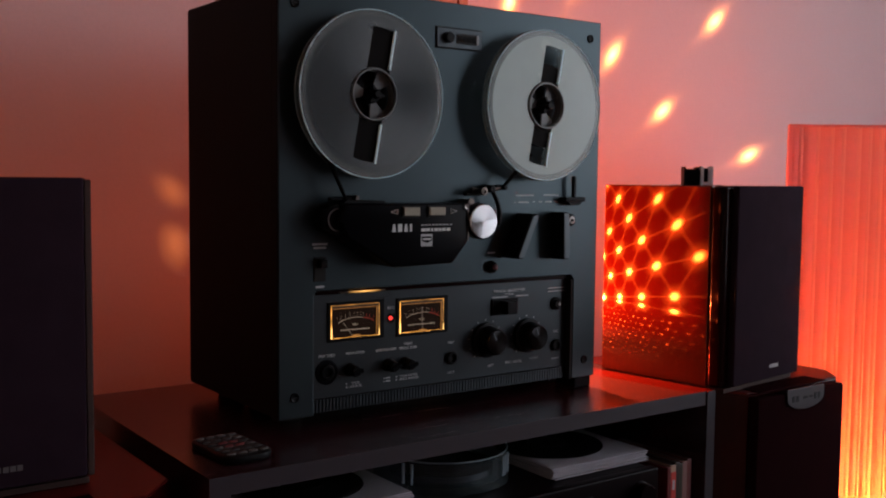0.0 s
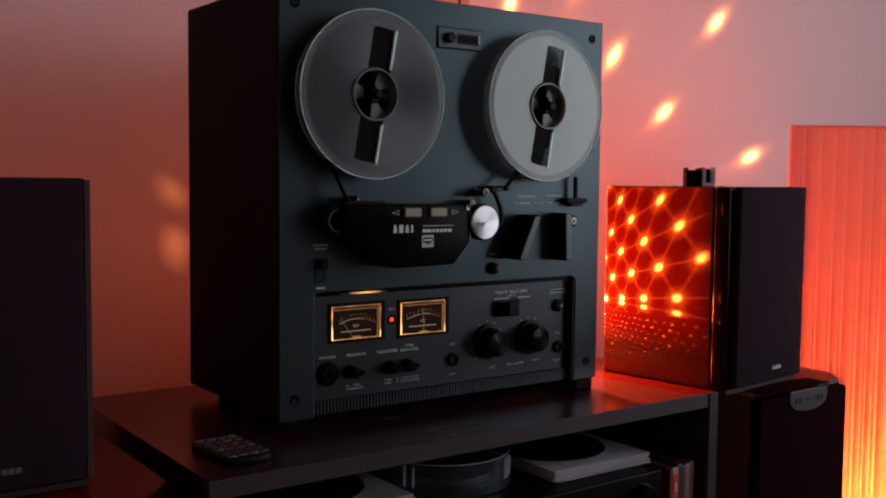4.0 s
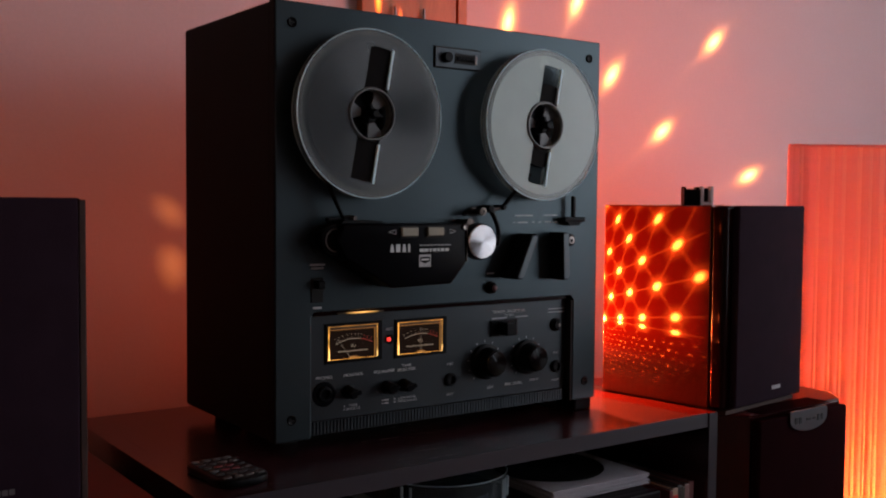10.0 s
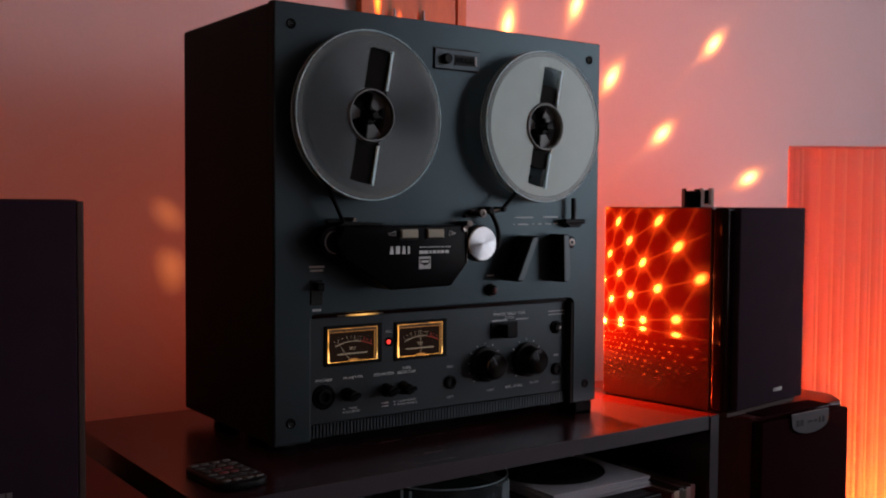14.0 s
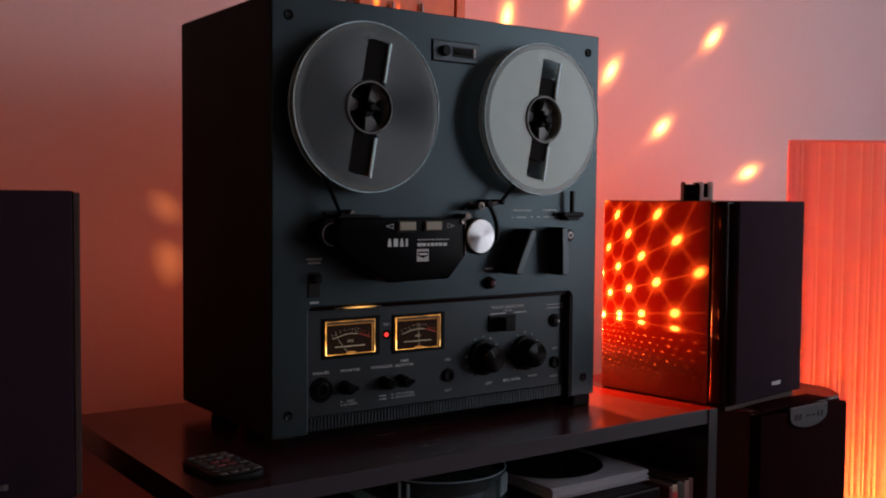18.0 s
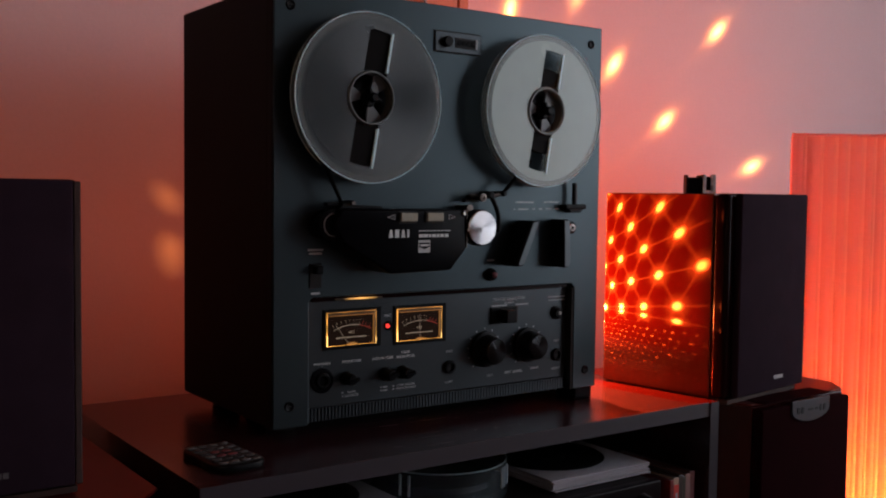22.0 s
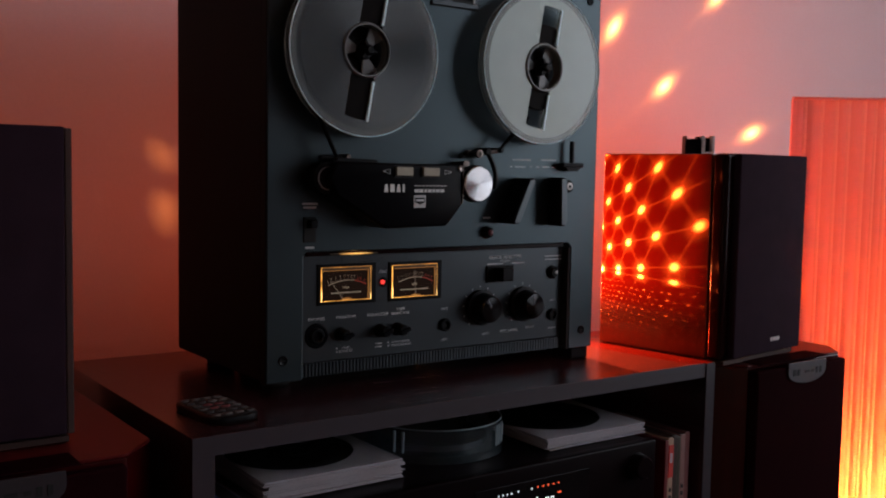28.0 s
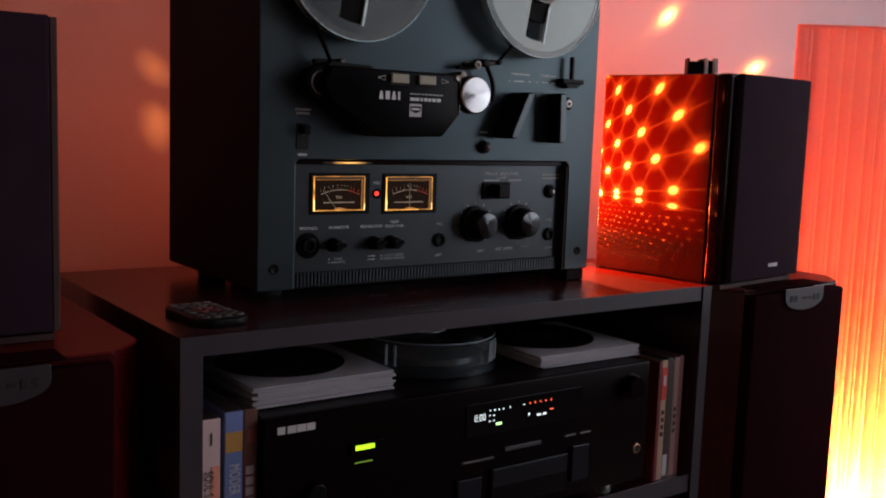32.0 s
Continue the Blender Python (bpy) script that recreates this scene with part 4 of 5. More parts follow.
def reel(x, z, turn, pack, plastic, label, R=0.0868):
    rl = thing("tape_reel", label, "tape reel", pose(x, 0, z), "reels on the recorder")
    spin = pose(0, 0, 0, 0, turn, 0)
    part("back_flange", flange(-0.0160, -0.0172, 0.025, R, 0.0275, 0.0690, 0.0135), M_BACKFLANGE, rl, m=spin)
    ff = part("front_flange", flange(-0.0262, -0.0247, 0.0245, R, 0.0275, 0.0690, 0.0135), plastic, rl, "smoky plastic flange with two openings", m=spin)
    part("rim", lathe([(R - 0.0065, -0.0264), (R, -0.0262), (R + 0.0008, -0.0254), (R, -0.0246), (R - 0.0065, -0.0246), (R - 0.0066, -0.0255)], 0, 0, 72, hollow=True), M_RIM, ff, smooth=True)
    part("rim", lathe([(R - 0.0040, -0.0174), (R, -0.0173), (R + 0.0008, -0.0166), (R, -0.0159), (R - 0.0040, -0.0159)], 0, 0, 72, hollow=True), M_RIM, rl, smooth=True)
    # window highlights on the rims, added as thin pale rings
    part("rim_glint", tube([(R * math.cos(a), -0.0264, R * math.sin(a)) for a in [2 * math.pi * k / 96 for k in range(97)]], 0.00055, 6), M_GLINT, ff, smooth=True)
    part("rim_glint", tube([(R * math.cos(a), -0.0158, R * math.sin(a)) for a in [2 * math.pi * k / 96 for k in range(97)]], 0.00050, 6), M_DIMGLINT, rl, smooth=True)
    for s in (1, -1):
        # pale strip on one side only, for the light caught by that edge
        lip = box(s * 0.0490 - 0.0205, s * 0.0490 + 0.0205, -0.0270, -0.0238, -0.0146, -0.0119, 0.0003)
        part("opening_glint", lip, M_GLINT, ff, "painted highlight along one edge of the opening")
    part("tape_pack", lathe([(0.0280, -0.0178), (pack, -0.0178), (pack, -0.0243), (0.0280, -0.0243)], 0, 0, 64, hollow=True), M_TAPE, rl, "tightly wound dark brown tape")
    # hub: a ring, three webs and a capped middle
    ring = lathe([(0.0276, -0.0130), (0.0276, -0.0262), (0.0264, -0.0284), (0.0252, -0.0284), (0.0250, -0.0130)], 0, 0, 48, hollow=True)
    hub = part("hub", ring, M_HUB, rl, "grey plastic hub", smooth=True)
    for k in range(3):
        web = prism([(-0.0106, 0.0250), (0.0106, 0.0250), (0.0034, 0.0085), (-0.0034, 0.0085)], -0.0190, -0.0165, 0.0004)
        part("hub_web", turned(web, 120 * k, "Y"), M_HUB, hub, m=spin)
        fin = box(-0.0014, 0.0014, -0.0300, -0.0200, 0.0020, 0.0105, 0.0005)
        part("spindle_fin", turned(fin, 120 * k + 60, "Y"), M_BLACK, hub, m=spin)
    part("hub_bore", lathe([(0.0090, -0.0130), (0.0090, -0.0215), (0.0070, -0.0225), (0.0056, -0.0225), (0.0054, -0.0130)], 0, 0, 32, hollow=True), M_BLACK, hub, smooth=True)
    return rl


reel(*SPOOLS[0], -80, 0.0725, M_FLANGE, "smoky grey plastic tape reel filled with dark brown tape", 0.0854)
reel(*SPOOLS[1], -80, 0.0480, M_PALEREEL, "milky grey plastic tape reel part filled with tape", 0.0860)

# ---- remote control ----
rem = thing("remote_control", "small black remote control with pale and red keys", "remote control", pose(-0.0635, -0.0275, 0.0, 0, 0, 4))
outline = []
for k in range(48):
    a = 2 * math.pi * k / 48
    c, q = math.cos(a), math.sin(a)
    px = math.copysign(abs(c) ** 0.55, c) * 0.0285
    pq = math.copysign(abs(q) ** 0.55, q) * 0.0430
    outline.append((px * (1.0 - 0.13 * math.cos(math.pi * pq / 0.0860) ** 2), pq))
part("case", slab(outline, 0.0, 0.0072, 0.0022, 3), M_BLACK, rem, smooth=True)
part("key_field", slab([(x * 0.84, y * 0.90) for x, y in outline], 0.0072, 0.0076, 0.0002, 1), M_MATTE, rem)
key = lathe([(0.0038, 0.0076), (0.0038, 0.0086), (0.0030, 0.0091)], 0, 0, 14, axis="z")
for r in range(6):
    for c in range(4):
        ink = M_KEYS
        if r in (2, 3) and c in (1, 2):
            ink = M_KEYRED
        elif r in (1, 3) or (r == 4 and c < 2):
            ink = M_KEYDARK
        spot_at = pose(-0.0168 + c * 0.0112, -0.0330 + r * 0.0130, 0) @ Matrix.Diagonal((1.25, 0.66, 1, 1))
        part("key", key.copy(), ink, rem, m=spot_at)
key.free()

# ---- small speakers ----


def small_speaker(m, label, strip, h=0.2605):
    """A shelf speaker whose front lower corner, on its left, is at the origin; it faces -y."""
    sp = thing("bookshelf_speaker", label, "speaker", m, "pair of small speakers")
    w, d = 0.176, 0.188
    part("cabinet", box(0.0, w, 0.022, d, 0.006, h, 0.0012), M_SPKWOOD, sp, "glossy red-brown wood-foil cabinet")
    part("baffle", box(-0.0006, w + 0.0006, 0.0, 0.0215, 0.0055, h + 0.0006, 0.0060, 4), M_GLOSS, sp, "glossy black front with rounded edges", smooth=True)
    part("base_plinth", box(0.004, w - 0.004, -0.002, d - 0.004, 0.0, 0.0058, 0.0008), M_TRIM, sp)
    part("grille", box(0.013, w + 0.0004, -0.0100, -0.0003, 0.0085, h + 0.0004, 0.0022, 3) if not strip else box(-0.0004, w - 0.0075, -0.0100, -0.0003, 0.0085, h + 0.0004, 0.0022, 3), M_CLOTH, sp, "black cloth grille", smooth=True)
    # border of the dark baffle painted brown for the daylight on it
    if strip:
        part("edge_strip", box(w - 0.0072, w - 0.0012, -0.0085, -0.0003, 0.0085, h - 0.001, 0.0010), M_TRIM, sp, "baffle edge painted brown, as lit by daylight")
    # left speaker's white mark painted darker, as it stands in shade
    for k, lw in enumerate((0.0040, 0.0046, 0.0046, 0.0044)):
        x = (0.094 if strip else 0.101) + k * 0.0056
        part("maker_mark", box(x, x + lw, -0.0104, -0.0099, 0.0225, 0.0272), M_SHADEDMARK if strip else M_WHITE, sp)
    return sp


small_speaker(pose(0.560, -0.103, -0.0050, 0, 0, 7.0), "small speaker with glossy red-brown side lit by red light dots", False)
small_speaker(pose(-0.368, -0.026, -0.0068, 0, 0, 0), "small dark speaker with black cloth grille on a floor speaker", True, 0.2655)

# ---- floor speakers ----


def floor_speaker(m, label, h):
    sp = thing("floor_speaker", label, "speaker", m, "pair of floor speakers")
    w, d, c = 0.257, 0.30, 0.032
    outline = [(c, 0.006), (w - c, 0.006), (w, c + 0.010), (w, d), (0, d), (0, c + 0.010)]
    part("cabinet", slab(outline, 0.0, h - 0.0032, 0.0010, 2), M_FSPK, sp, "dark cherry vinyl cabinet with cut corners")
    # top split off and painted redder, for the lamp's red glow on it
    part("red_lit_top", slab(outline, h - 0.0030, h, 0.0012, 2), M_REDLITTOP, sp, "top painted redder, as lit by the lamp")
    part("grille", box(c + 0.003, w - c - 0.003, -0.0080, 0.0055, 0.03, h - 0.0060, 0.0030, 3), M_FGRILLE, sp, "black cloth grille", smooth=True)
    part("top_ledge", box(c + 0.010, w - c - 0.040, -0.0060, 0.030, h + 0.0001, h + 0.0018, 0.0006), M_FGRILLE, sp)
    bx, bz = w * 0.515, h - 0.0012
    pts = [(bx - 0.040, bz)] + [(bx - 0.040 * math.cos(math.pi * k / 12), bz - 0.013 - 0.0155 * math.sin(math.pi * k / 12)) for k in range(13)] + [(bx + 0.040, bz)]
    bd = part("badge", prism(pts, -0.0105, -0.0078, 0.0006), M_BADGE, sp, "grey metal nameplate")
    for k, (dx, lw, lh) in enumerate(((-0.030, 0.006, 0.008), (-0.021, 0.005, 0.008), (-0.006, 0.010, 0.003), (0.008, 0.006, 0.003), (0.018, 0.004, 0.008), (0.026, 0.004, 0.008))):
        part("maker_mark", box(bx + dx, bx + dx + lw, -0.0110, -0.0104, bz - 0.013 - lh / 2, bz - 0.013 + lh / 2), M_MATTE, bd)
    return sp


floor_speaker(pose(0.5665, -0.121, FLOOR_Z), "tall dark cherry floor speaker with grey nameplate", -0.0058 - FLOOR_Z)
floor_speaker(pose(-0.391, -0.092, FLOOR_Z), "tall dark floor speaker beside the media cabinet", -0.0078 - FLOOR_Z)

# ---- small bracket on the speaker ----
br = thing("plastic_bracket", "small black plastic clip bracket standing on the speaker", "bracket", pose(0.640, 0.012, 0.2540, 0, 0, -36))
part("base_plate", box(-0.034, 0.034, -0.012, 0.014, 0.0, 0.0022, 0.0006), M_BLACK, br)
part("clip_wall", box(-0.019, -0.0165, -0.008, 0.010, 0.0020, 0.0270, 0.0006), M_BLACK, br)
part("clip_wall", box(-0.0165, 0.004, 0.0070, 0.010, 0.0020, 0.0240, 0.0006), M_BLACK, br)
part("clip_block", box(-0.0165, 0.0035, -0.008, 0.0068, 0.0020, 0.0230, 0.0008), M_BLACK, br)
part("clip_lug", box(-0.0025, 0.0015, -0.008, 0.008, 0.0228, 0.0262, 0.0006), M_BLACK, br)
u = box(0.0030, 0.0074, -0.0100, 0.008, 0.0025, 0.0275, 0.0005)
box(0.0163, 0.0205, -0.0100, 0.008, 0.0025, 0.0275, 0.0005, bm=u)
box(0.0074, 0.0163, -0.0100, 0.008, 0.0025, 0.0058, 0.0005, bm=u)
part("clip_fork", u, M_LEVERTIP, br, "pale grey fork of the clip")
part("fork_back", box(0.0076, 0.0164, 0.002, 0.008, 0.0064, 0.0250), M_BLACK, br)

# ---- cassette deck and what stands round it ----
DX0, DX1, DY0, DZ1 = -0.0385, 0.4540, -0.1000, -0.0815
dk = thing("cassette_deck", "black cassette deck with lit white, red and green display", "cassette deck", pose(0, 0, -0.236))
part("case", box(DX0 + 0.004, DX1 - 0.004, DY0 + 0.014, 0.17, 0.013, 0.236 + DZ1 - 0.001, 0.0015), M_DECKBODY, dk, "black steel case")
part("fascia", box(DX0, DX1, DY0, DY0 + 0.0138, 0.0130, 0.236 + DZ1, 0.0022, 3), M_DECKFACE, dk, "black front panel", smooth=True)
for fx, fy in ((0.012, -0.050), (0.425, -0.050), (0.012, 0.14), (0.425, 0.14)):
    part("foot", lathe([(0.017, 0.0), (0.019, 0.002), (0.019, 0.0128)], fx, 0, 24, axis="z", y=fy), M_CHROME if fy < 0 else M_BLACK, dk)
YD = DY0 - 0.0004


def zz(z):
    return z + 0.236


part("display_window", box(0.185, 0.345, YD - 0.0008, YD + 0.0006, zz(-0.1330), zz(-0.0980), 0.0005), M_SMOKE, dk, "dark smoked display window")
YL = YD - 0.0012
lettering("0.00", 0.0110, pose(0.2022, YL, zz(-0.1135)), M_LEDW, dk, "lit_digits", 0.78)
for k in range(4):
    x = 0.2141 + k * 0.0057
    part("lit_segment", prism([(x, zz(-0.1075)), (x + 0.0013, zz(-0.1086)), (x + 0.0026, zz(-0.1075)), (x + 0.0013, zz(-0.1064))], YL - 0.0002, YL), M_LEDW, dk)
for x in (0.2398, 0.2588):
    part("lit_segment", prism([(x + 0.0026, zz(-0.1082)), (x + 0.0026, zz(-0.1059)), (x, zz(-0.1070))], YL - 0.0002, YL), M_LEDW, dk)
for x, z in ((0.2141, -0.1125), (0.2195, -0.1130), (0.2141, -0.1185), (0.2195, -0.1185)):
    part("lit_segment", box(x, x + 0.0017, YL - 0.0002, YL, zz(z) - 0.0008, zz(z) + 0.0008), M_LEDW, dk)
part("lit_segment", box(0.2233, 0.2310, YL - 0.0002, YL, zz(-0.1242), zz(-0.1212)), M_LEDG3, dk, "pale green lit bar")
for k in range(5):
    x = 0.2673 + k * 0.0074
    part("lit_segment", prism([(x + 0.0025, zz(-0.1080)), (x + 0.0025, zz(-0.1054)), (x, zz(-0.1067))], YL - 0.0002, YL), M_LEDR, dk)
part("lit_segment", box(0.2673, 0.2693, YL - 0.0002, YL, zz(-0.1200), zz(-0.1172)), M_LEDW, dk)
for x0, x1 in ((0.2795, 0.2825), (0.2833, 0.2852), (0.2876, 0.2897), (0.2904, 0.2926)):
    part("lit_segment", box(x0, x1, YL - 0.0002, YL, zz(-0.1222), zz(-0.1197)), M_LEDW, dk)
part("lit_segment", box(0.2977, 0.3028, YL - 0.0002, YL, zz(-0.1180), zz(-0.1164)), M_LEDR, dk)
lb = part("power_button", box(0.0495, 0.0855, YD - 0.0030, YD + 0.0006, zz(-0.1270), zz(-0.1160), 0.0008), M_DECKFACE, dk)
part("lit_window", box(0.0535, 0.0745, YD - 0.0034, YD - 0.0029, zz(-0.1228), zz(-0.1180)), M_LEDG, lb, "glowing green light")
part("lit_line", box(0.0545, 0.0740, YD - 0.0012, YD, zz(-0.1362), zz(-0.1353)), M_LEDG2, dk)
for k, lw in enumerate((0.0075, 0.0090, 0.0090, 0.0085)):
    x = -0.0260 + k * 0.0098
    part("maker_mark", box(x, x + lw, YD - 0.0006, YD + 0.0002, zz(-0.0960), zz(-0.0892)), M_WHITE, dk)
part("volume_knob", lathe([(0.0150, DY0), (0.0150, DY0 - 0.0020), (0.0138, DY0 - 0.0026), (0.0134, DY0 - 0.0120), (0.0120, DY0 - 0.0135)], 0.4220, zz(-0.1080), 40), M_DECKFACE, dk, smooth=True)
ring = part("phones_socket", lathe([(0.0062, DY0 + 0.0005), (0.0062, DY0 - 0.0020), (0.0046, DY0 - 0.0024), (0.0044, DY0)], 0.4370, zz(-0.1840), 24), mat("brass_socket_ring", (0.45, 0.26, 0.16), 0.35, metal=1.0), dk, "brass headphone socket", smooth=True)
part("hole", lathe([(0.0043, DY0 - 0.0006), (0.0038, DY0 - 0.0010)], 0.4370, zz(-0.1840), 18), M_MATTE, ring)
# steel line added for a small highlight on the display window
part("fascia_glint", box(0.297, 0.330, YD - 0.0005, YD, zz(-0.1010), zz(-0.1002)), M_STEEL, dk)
for x0, x1, z0, z1 in ((0.180, 0.222, -0.1592, -0.1568), (0.236, 0.286, -0.1540, -0.1500), (0.3210, 0.3370, -0.1525, -0.1500), (0.3440, 0.3600, -0.1525, -0.1500)):
    part("push_button", box(x0, x1, YD - 0.0030, YD + 0.0004, zz(z0), zz(z1), 0.0006), M_KEYCAP, dk)
part("tray_door", box(0.2180, 0.3260, YD - 0.0040, YD + 0.0004, zz(-0.2120), zz(-0.1700), 0.0012), M_SMOKE, dk, "smoked cassette door")
# lighter band painted on the door for the reflection in its glass
part("door_reflection", box(0.2200, 0.3240, YD - 0.0046, YD - 0.0038, zz(-0.1900), zz(-0.1715), 0.0003), M_DOOR, dk)
part("tray_side", box(0.1750, 0.2060, YD - 0.0040, YD + 0.0004, zz(-0.2120), zz(-0.1750), 0.0012), M_DOOR, dk)
part("tray_side", box(0.3320, 0.3580, YD - 0.0040, YD + 0.0004, zz(-0.2050), zz(-0.1640), 0.0012), M_DOOR, dk)
part("mode_dial", lathe([(0.0100, DY0), (0.0100, DY0 - 0.0080), (0.0085, DY0 - 0.0095)], 0.0120, zz(-0.1560), 28), M_BLACK, dk, smooth=True)


def book(x0, x1, h, depth, ink, label, category="book", lean=0.0):
    bk = thing("book" if category == "book" else "disc_case", label, category, pose((x0 + x1) / 2, -0.090, -0.236, 0, lean, 0), "books and cases on the shelf")
    w = (x1 - x0) / 2
    part("cover", box(-w, w, 0.0, depth, 0.0, h, 0.0010), ink, bk)
    part("page_block", box(-w + 0.0015, w - 0.0015, 0.002, depth + 0.0004, h - 0.0005, h + 0.0003), M_KEYDARK, bk)
    return bk


B1 = mat("worn_pink_white_spine", (0.55, 0.40, 0.40), 0.55, vary=0.1, scale=40)
B2 = mat("blue_spine", (0.13, 0.18, 0.40), 0.5, vary=0.12, scale=40)
B3 = mat("brown_spine", (0.10, 0.035, 0.025), 0.5, vary=0.2, scale=40)
ORANGE = mat("ochre_band", (0.42, 0.22, 0.05), 0.5, vary=0.1, scale=60)
SALMON = mat("salmon_band", (0.62, 0.25, 0.18), 0.5, vary=0.1, scale=60)
b = book(-0.0945, -0.0750, 0.160, 0.12, B1, "white and salmon paperback spine")
part("spine_band", box(0.0010, 0.0086, -0.0006, 0.001, 0.002, 0.118), SALMON, b)
lettering("SOUL S", 0.0125, pose(-0.0016, -0.0010, 0.1030, 0, 90, 0), M_MATTE, b, "spine_word", 0.58)
part("spine_mark", box(0.0004, 0.0018, -0.0006, 0.0004, 0.137, 0.148), M_MATTE, b)
b = book(-0.0712, -0.0540, 0.164, 0.12, B2, "blue paperback spine with an ochre band")
part("spine_band", box(-0.0080, 0.0080, -0.0006, 0.001, 0.128, 0.146), ORANGE, b)
lettering("MODER", 0.0145, pose(0, -0.0010, 0.1030, 0, 90, 0), M_DIMPRINT, b, "spine_word", 0.56)
b = book(-0.0532, -0.0402, 0.164, 0.12, B3, "dark brown spine with pale printing")
for k in range(5):
    part("spine_bar", box(-0.0044, 0.0030, -0.0006, 0.001, 0.066 + k * 0.0098, 0.0735 + k * 0.0098), M_PAPER, b)
part("spine_bar", box(-0.0030, 0.0030, -0.0006, 0.001, 0.134, 0.146), mat("dull_red_print", (0.22, 0.05, 0.04), 0.6), b)
tones = ((0.13, 0.012, 0.016), (0.36, 0.24, 0.17), (0.030, 0.016, 0.012), (0.040, 0.036, 0.022), (0.24, 0.12, 0.11), (0.17, 0.060, 0.060))
x = 0.4790
for k, (tone, w) in enumerate(zip(tones, (0.0060, 0.0095, 0.0085, 0.0060, 0.0090, 0.0085))):
    ink = mat("case_spine", tone, 0.4, vary=0.15, scale=60)
    c = book(x, x + w, 0.147 + 0.0015 * (k % 3), 0.12, ink, ("dark red", "cream and red", "black", "dark green", "pinkish grey", "dull rose")[k] + " disc case spine on the shelf", "disc case")
    c.location.y = -0.0920 + 0.0012 * k
    if k == 1:
        part("spine_band", box(-w / 2 + 0.0006, w / 2 - 0.0006, -0.0006, 0.001, 0.100, 0.140), mat("red_spine_band", (0.50, 0.03, 0.02), 0.5), c)
        part("spine_mark", box(-0.0020, 0.0020, -0.0010, 0.0, 0.118, 0.130), M_PAPER, c)
    if k in (1, 4):
        for j in range(4):
            part("spine_bar", box(-0.0018, 0.0018, -0.0008, 0.0004, 0.055 + j * 0.009, 0.060 + j * 0.009), M_KEYDARK, c)
    if k == 2:
        part("spine_band", box(-w / 2 + 0.0006, w / 2 - 0.0006, -0.0006, 0.001, 0.004, 0.030), M_PAPER, c)
    x += w + 0.0006


def sleeves(m, count, label, seed):
    rng = random.Random(seed)
    st = thing("sleeve_stack", label, "paper sleeves", m, "stacks on the cassette deck")
    z = 0.0
    for k in range(count):
        t = 0.0010 + 0.0010 * rng.random()
        dx, dy, a = rng.uniform(-0.0026, 0.0026), rng.uniform(-0.0012, 0.0014), rng.uniform(-1.0, 1.0)
        part("sleeve", box(-0.0765, 0.0765, -0.0765, 0.0765, z + 0.0001, z + t, 0.0004, 1), M_PAPER, st, m=pose(dx, dy, 0, 0, 0, a))
        z += t + 0.0002
    return z


def record(m, r, label):
    rc = thing("vinyl_record", label, "record", m, "records on the paper stacks")
    part("disc", lathe([(0.004, 0.0), (r - 0.001, 0.0), (r, 0.0008), (r - 0.001, 0.0018), (0.004, 0.0018)], axis="z", seg=72), M_VINYL, rc, smooth=True)
    part("label_disc", lathe([(0.004, 0.0018), (0.024, 0.0018), (0.024, 0.0021), (0.004, 0.0021)], axis="z", seg=40), M_BLACK, rc)


top = DZ1 + 0.0002
h1 = sleeves(pose(0.0445, 0.0125, top, 0, 0, 0.5), 11, "stack of white paper record sleeves, slightly uneven", 3)
record(pose(0.0350, 0.019, top + h1 + 0.0004), 0.066, "black vinyl record lying on white paper sleeves")
h2 = sleeves(pose(0.3865, 0.0050, top, 0, 0, -0.8), 9, "neat stack of white paper record sleeves", 8)
record(pose(0.3765, 0.016, top + h2 + 0.0004), 0.070, "black vinyl record lying on a neat white stack")
# disc spindle box between the stacks
sb = thing("disc_spindle_box", "clear round plastic box with a stack of discs", "disc box", pose(0.2165, 0.0190, top))
R2 = 0.0785
part("base", lathe([(R2, 0.0), (R2, 0.006), (R2 - 0.002, 0.008), (0.01, 0.0082)], axis="z", seg=64), M_CLEAR, sb, smooth=True)
part("disc_stack", lathe([(0.0080, 0.0084), (0.060, 0.0084), (0.060, 0.0150), (0.0080, 0.0148)], axis="z", seg=64), M_DISCS, sb, "stack of silver-grey discs")
lid = part("lid", lathe([(R2 - 0.001, 0.0085), (R2 - 0.001, 0.0330), (R2 - 0.004, 0.0365), (0.024, 0.0368), (0.021, 0.0380), (0.002, 0.0385)], axis="z", seg=72), M_CLEAR, sb, "clear domed lid", smooth=True)
# highlights on the lid's edge and knob ring, added as pale tubes
part("lid_rim_glint", tube([((R2 - 0.0022) * math.cos(a), (R2 - 0.0022) * math.sin(a), 0.0358) for a in [2 * math.pi * k / 72 for k in range(73)]], 0.0007, 6), M_DIMGLINT, lid, smooth=True)
part("lid_rim_glint", tube([(0.021 * math.cos(a), 0.021 * math.sin(a), 0.0376) for a in [2 * math.pi * k / 40 for k in range(41)]], 0.0009, 6), M_GLINT, lid, smooth=True)
# upright window reflections on the lid, added as pale rods
for a in (-158, -150, -62, -57, -48):
    c, s = math.cos(radians(a)), math.sin(radians(a))
    part("lid_reflection", tube([((R2 - 0.0012) * c, (R2 - 0.0012) * s, 0.0100), ((R2 - 0.0012) * c, (R2 - 0.0012) * s, 0.0325)], 0.0016, 8), M_DIMGLINT, lid, smooth=True)
part("lid_knob", lathe([(0.016, 0.0387), (0.016, 0.0420), (0.013, 0.0432), (0.003, 0.0434)], axis="z", seg=40), M_CLEAR, lid, smooth=True)

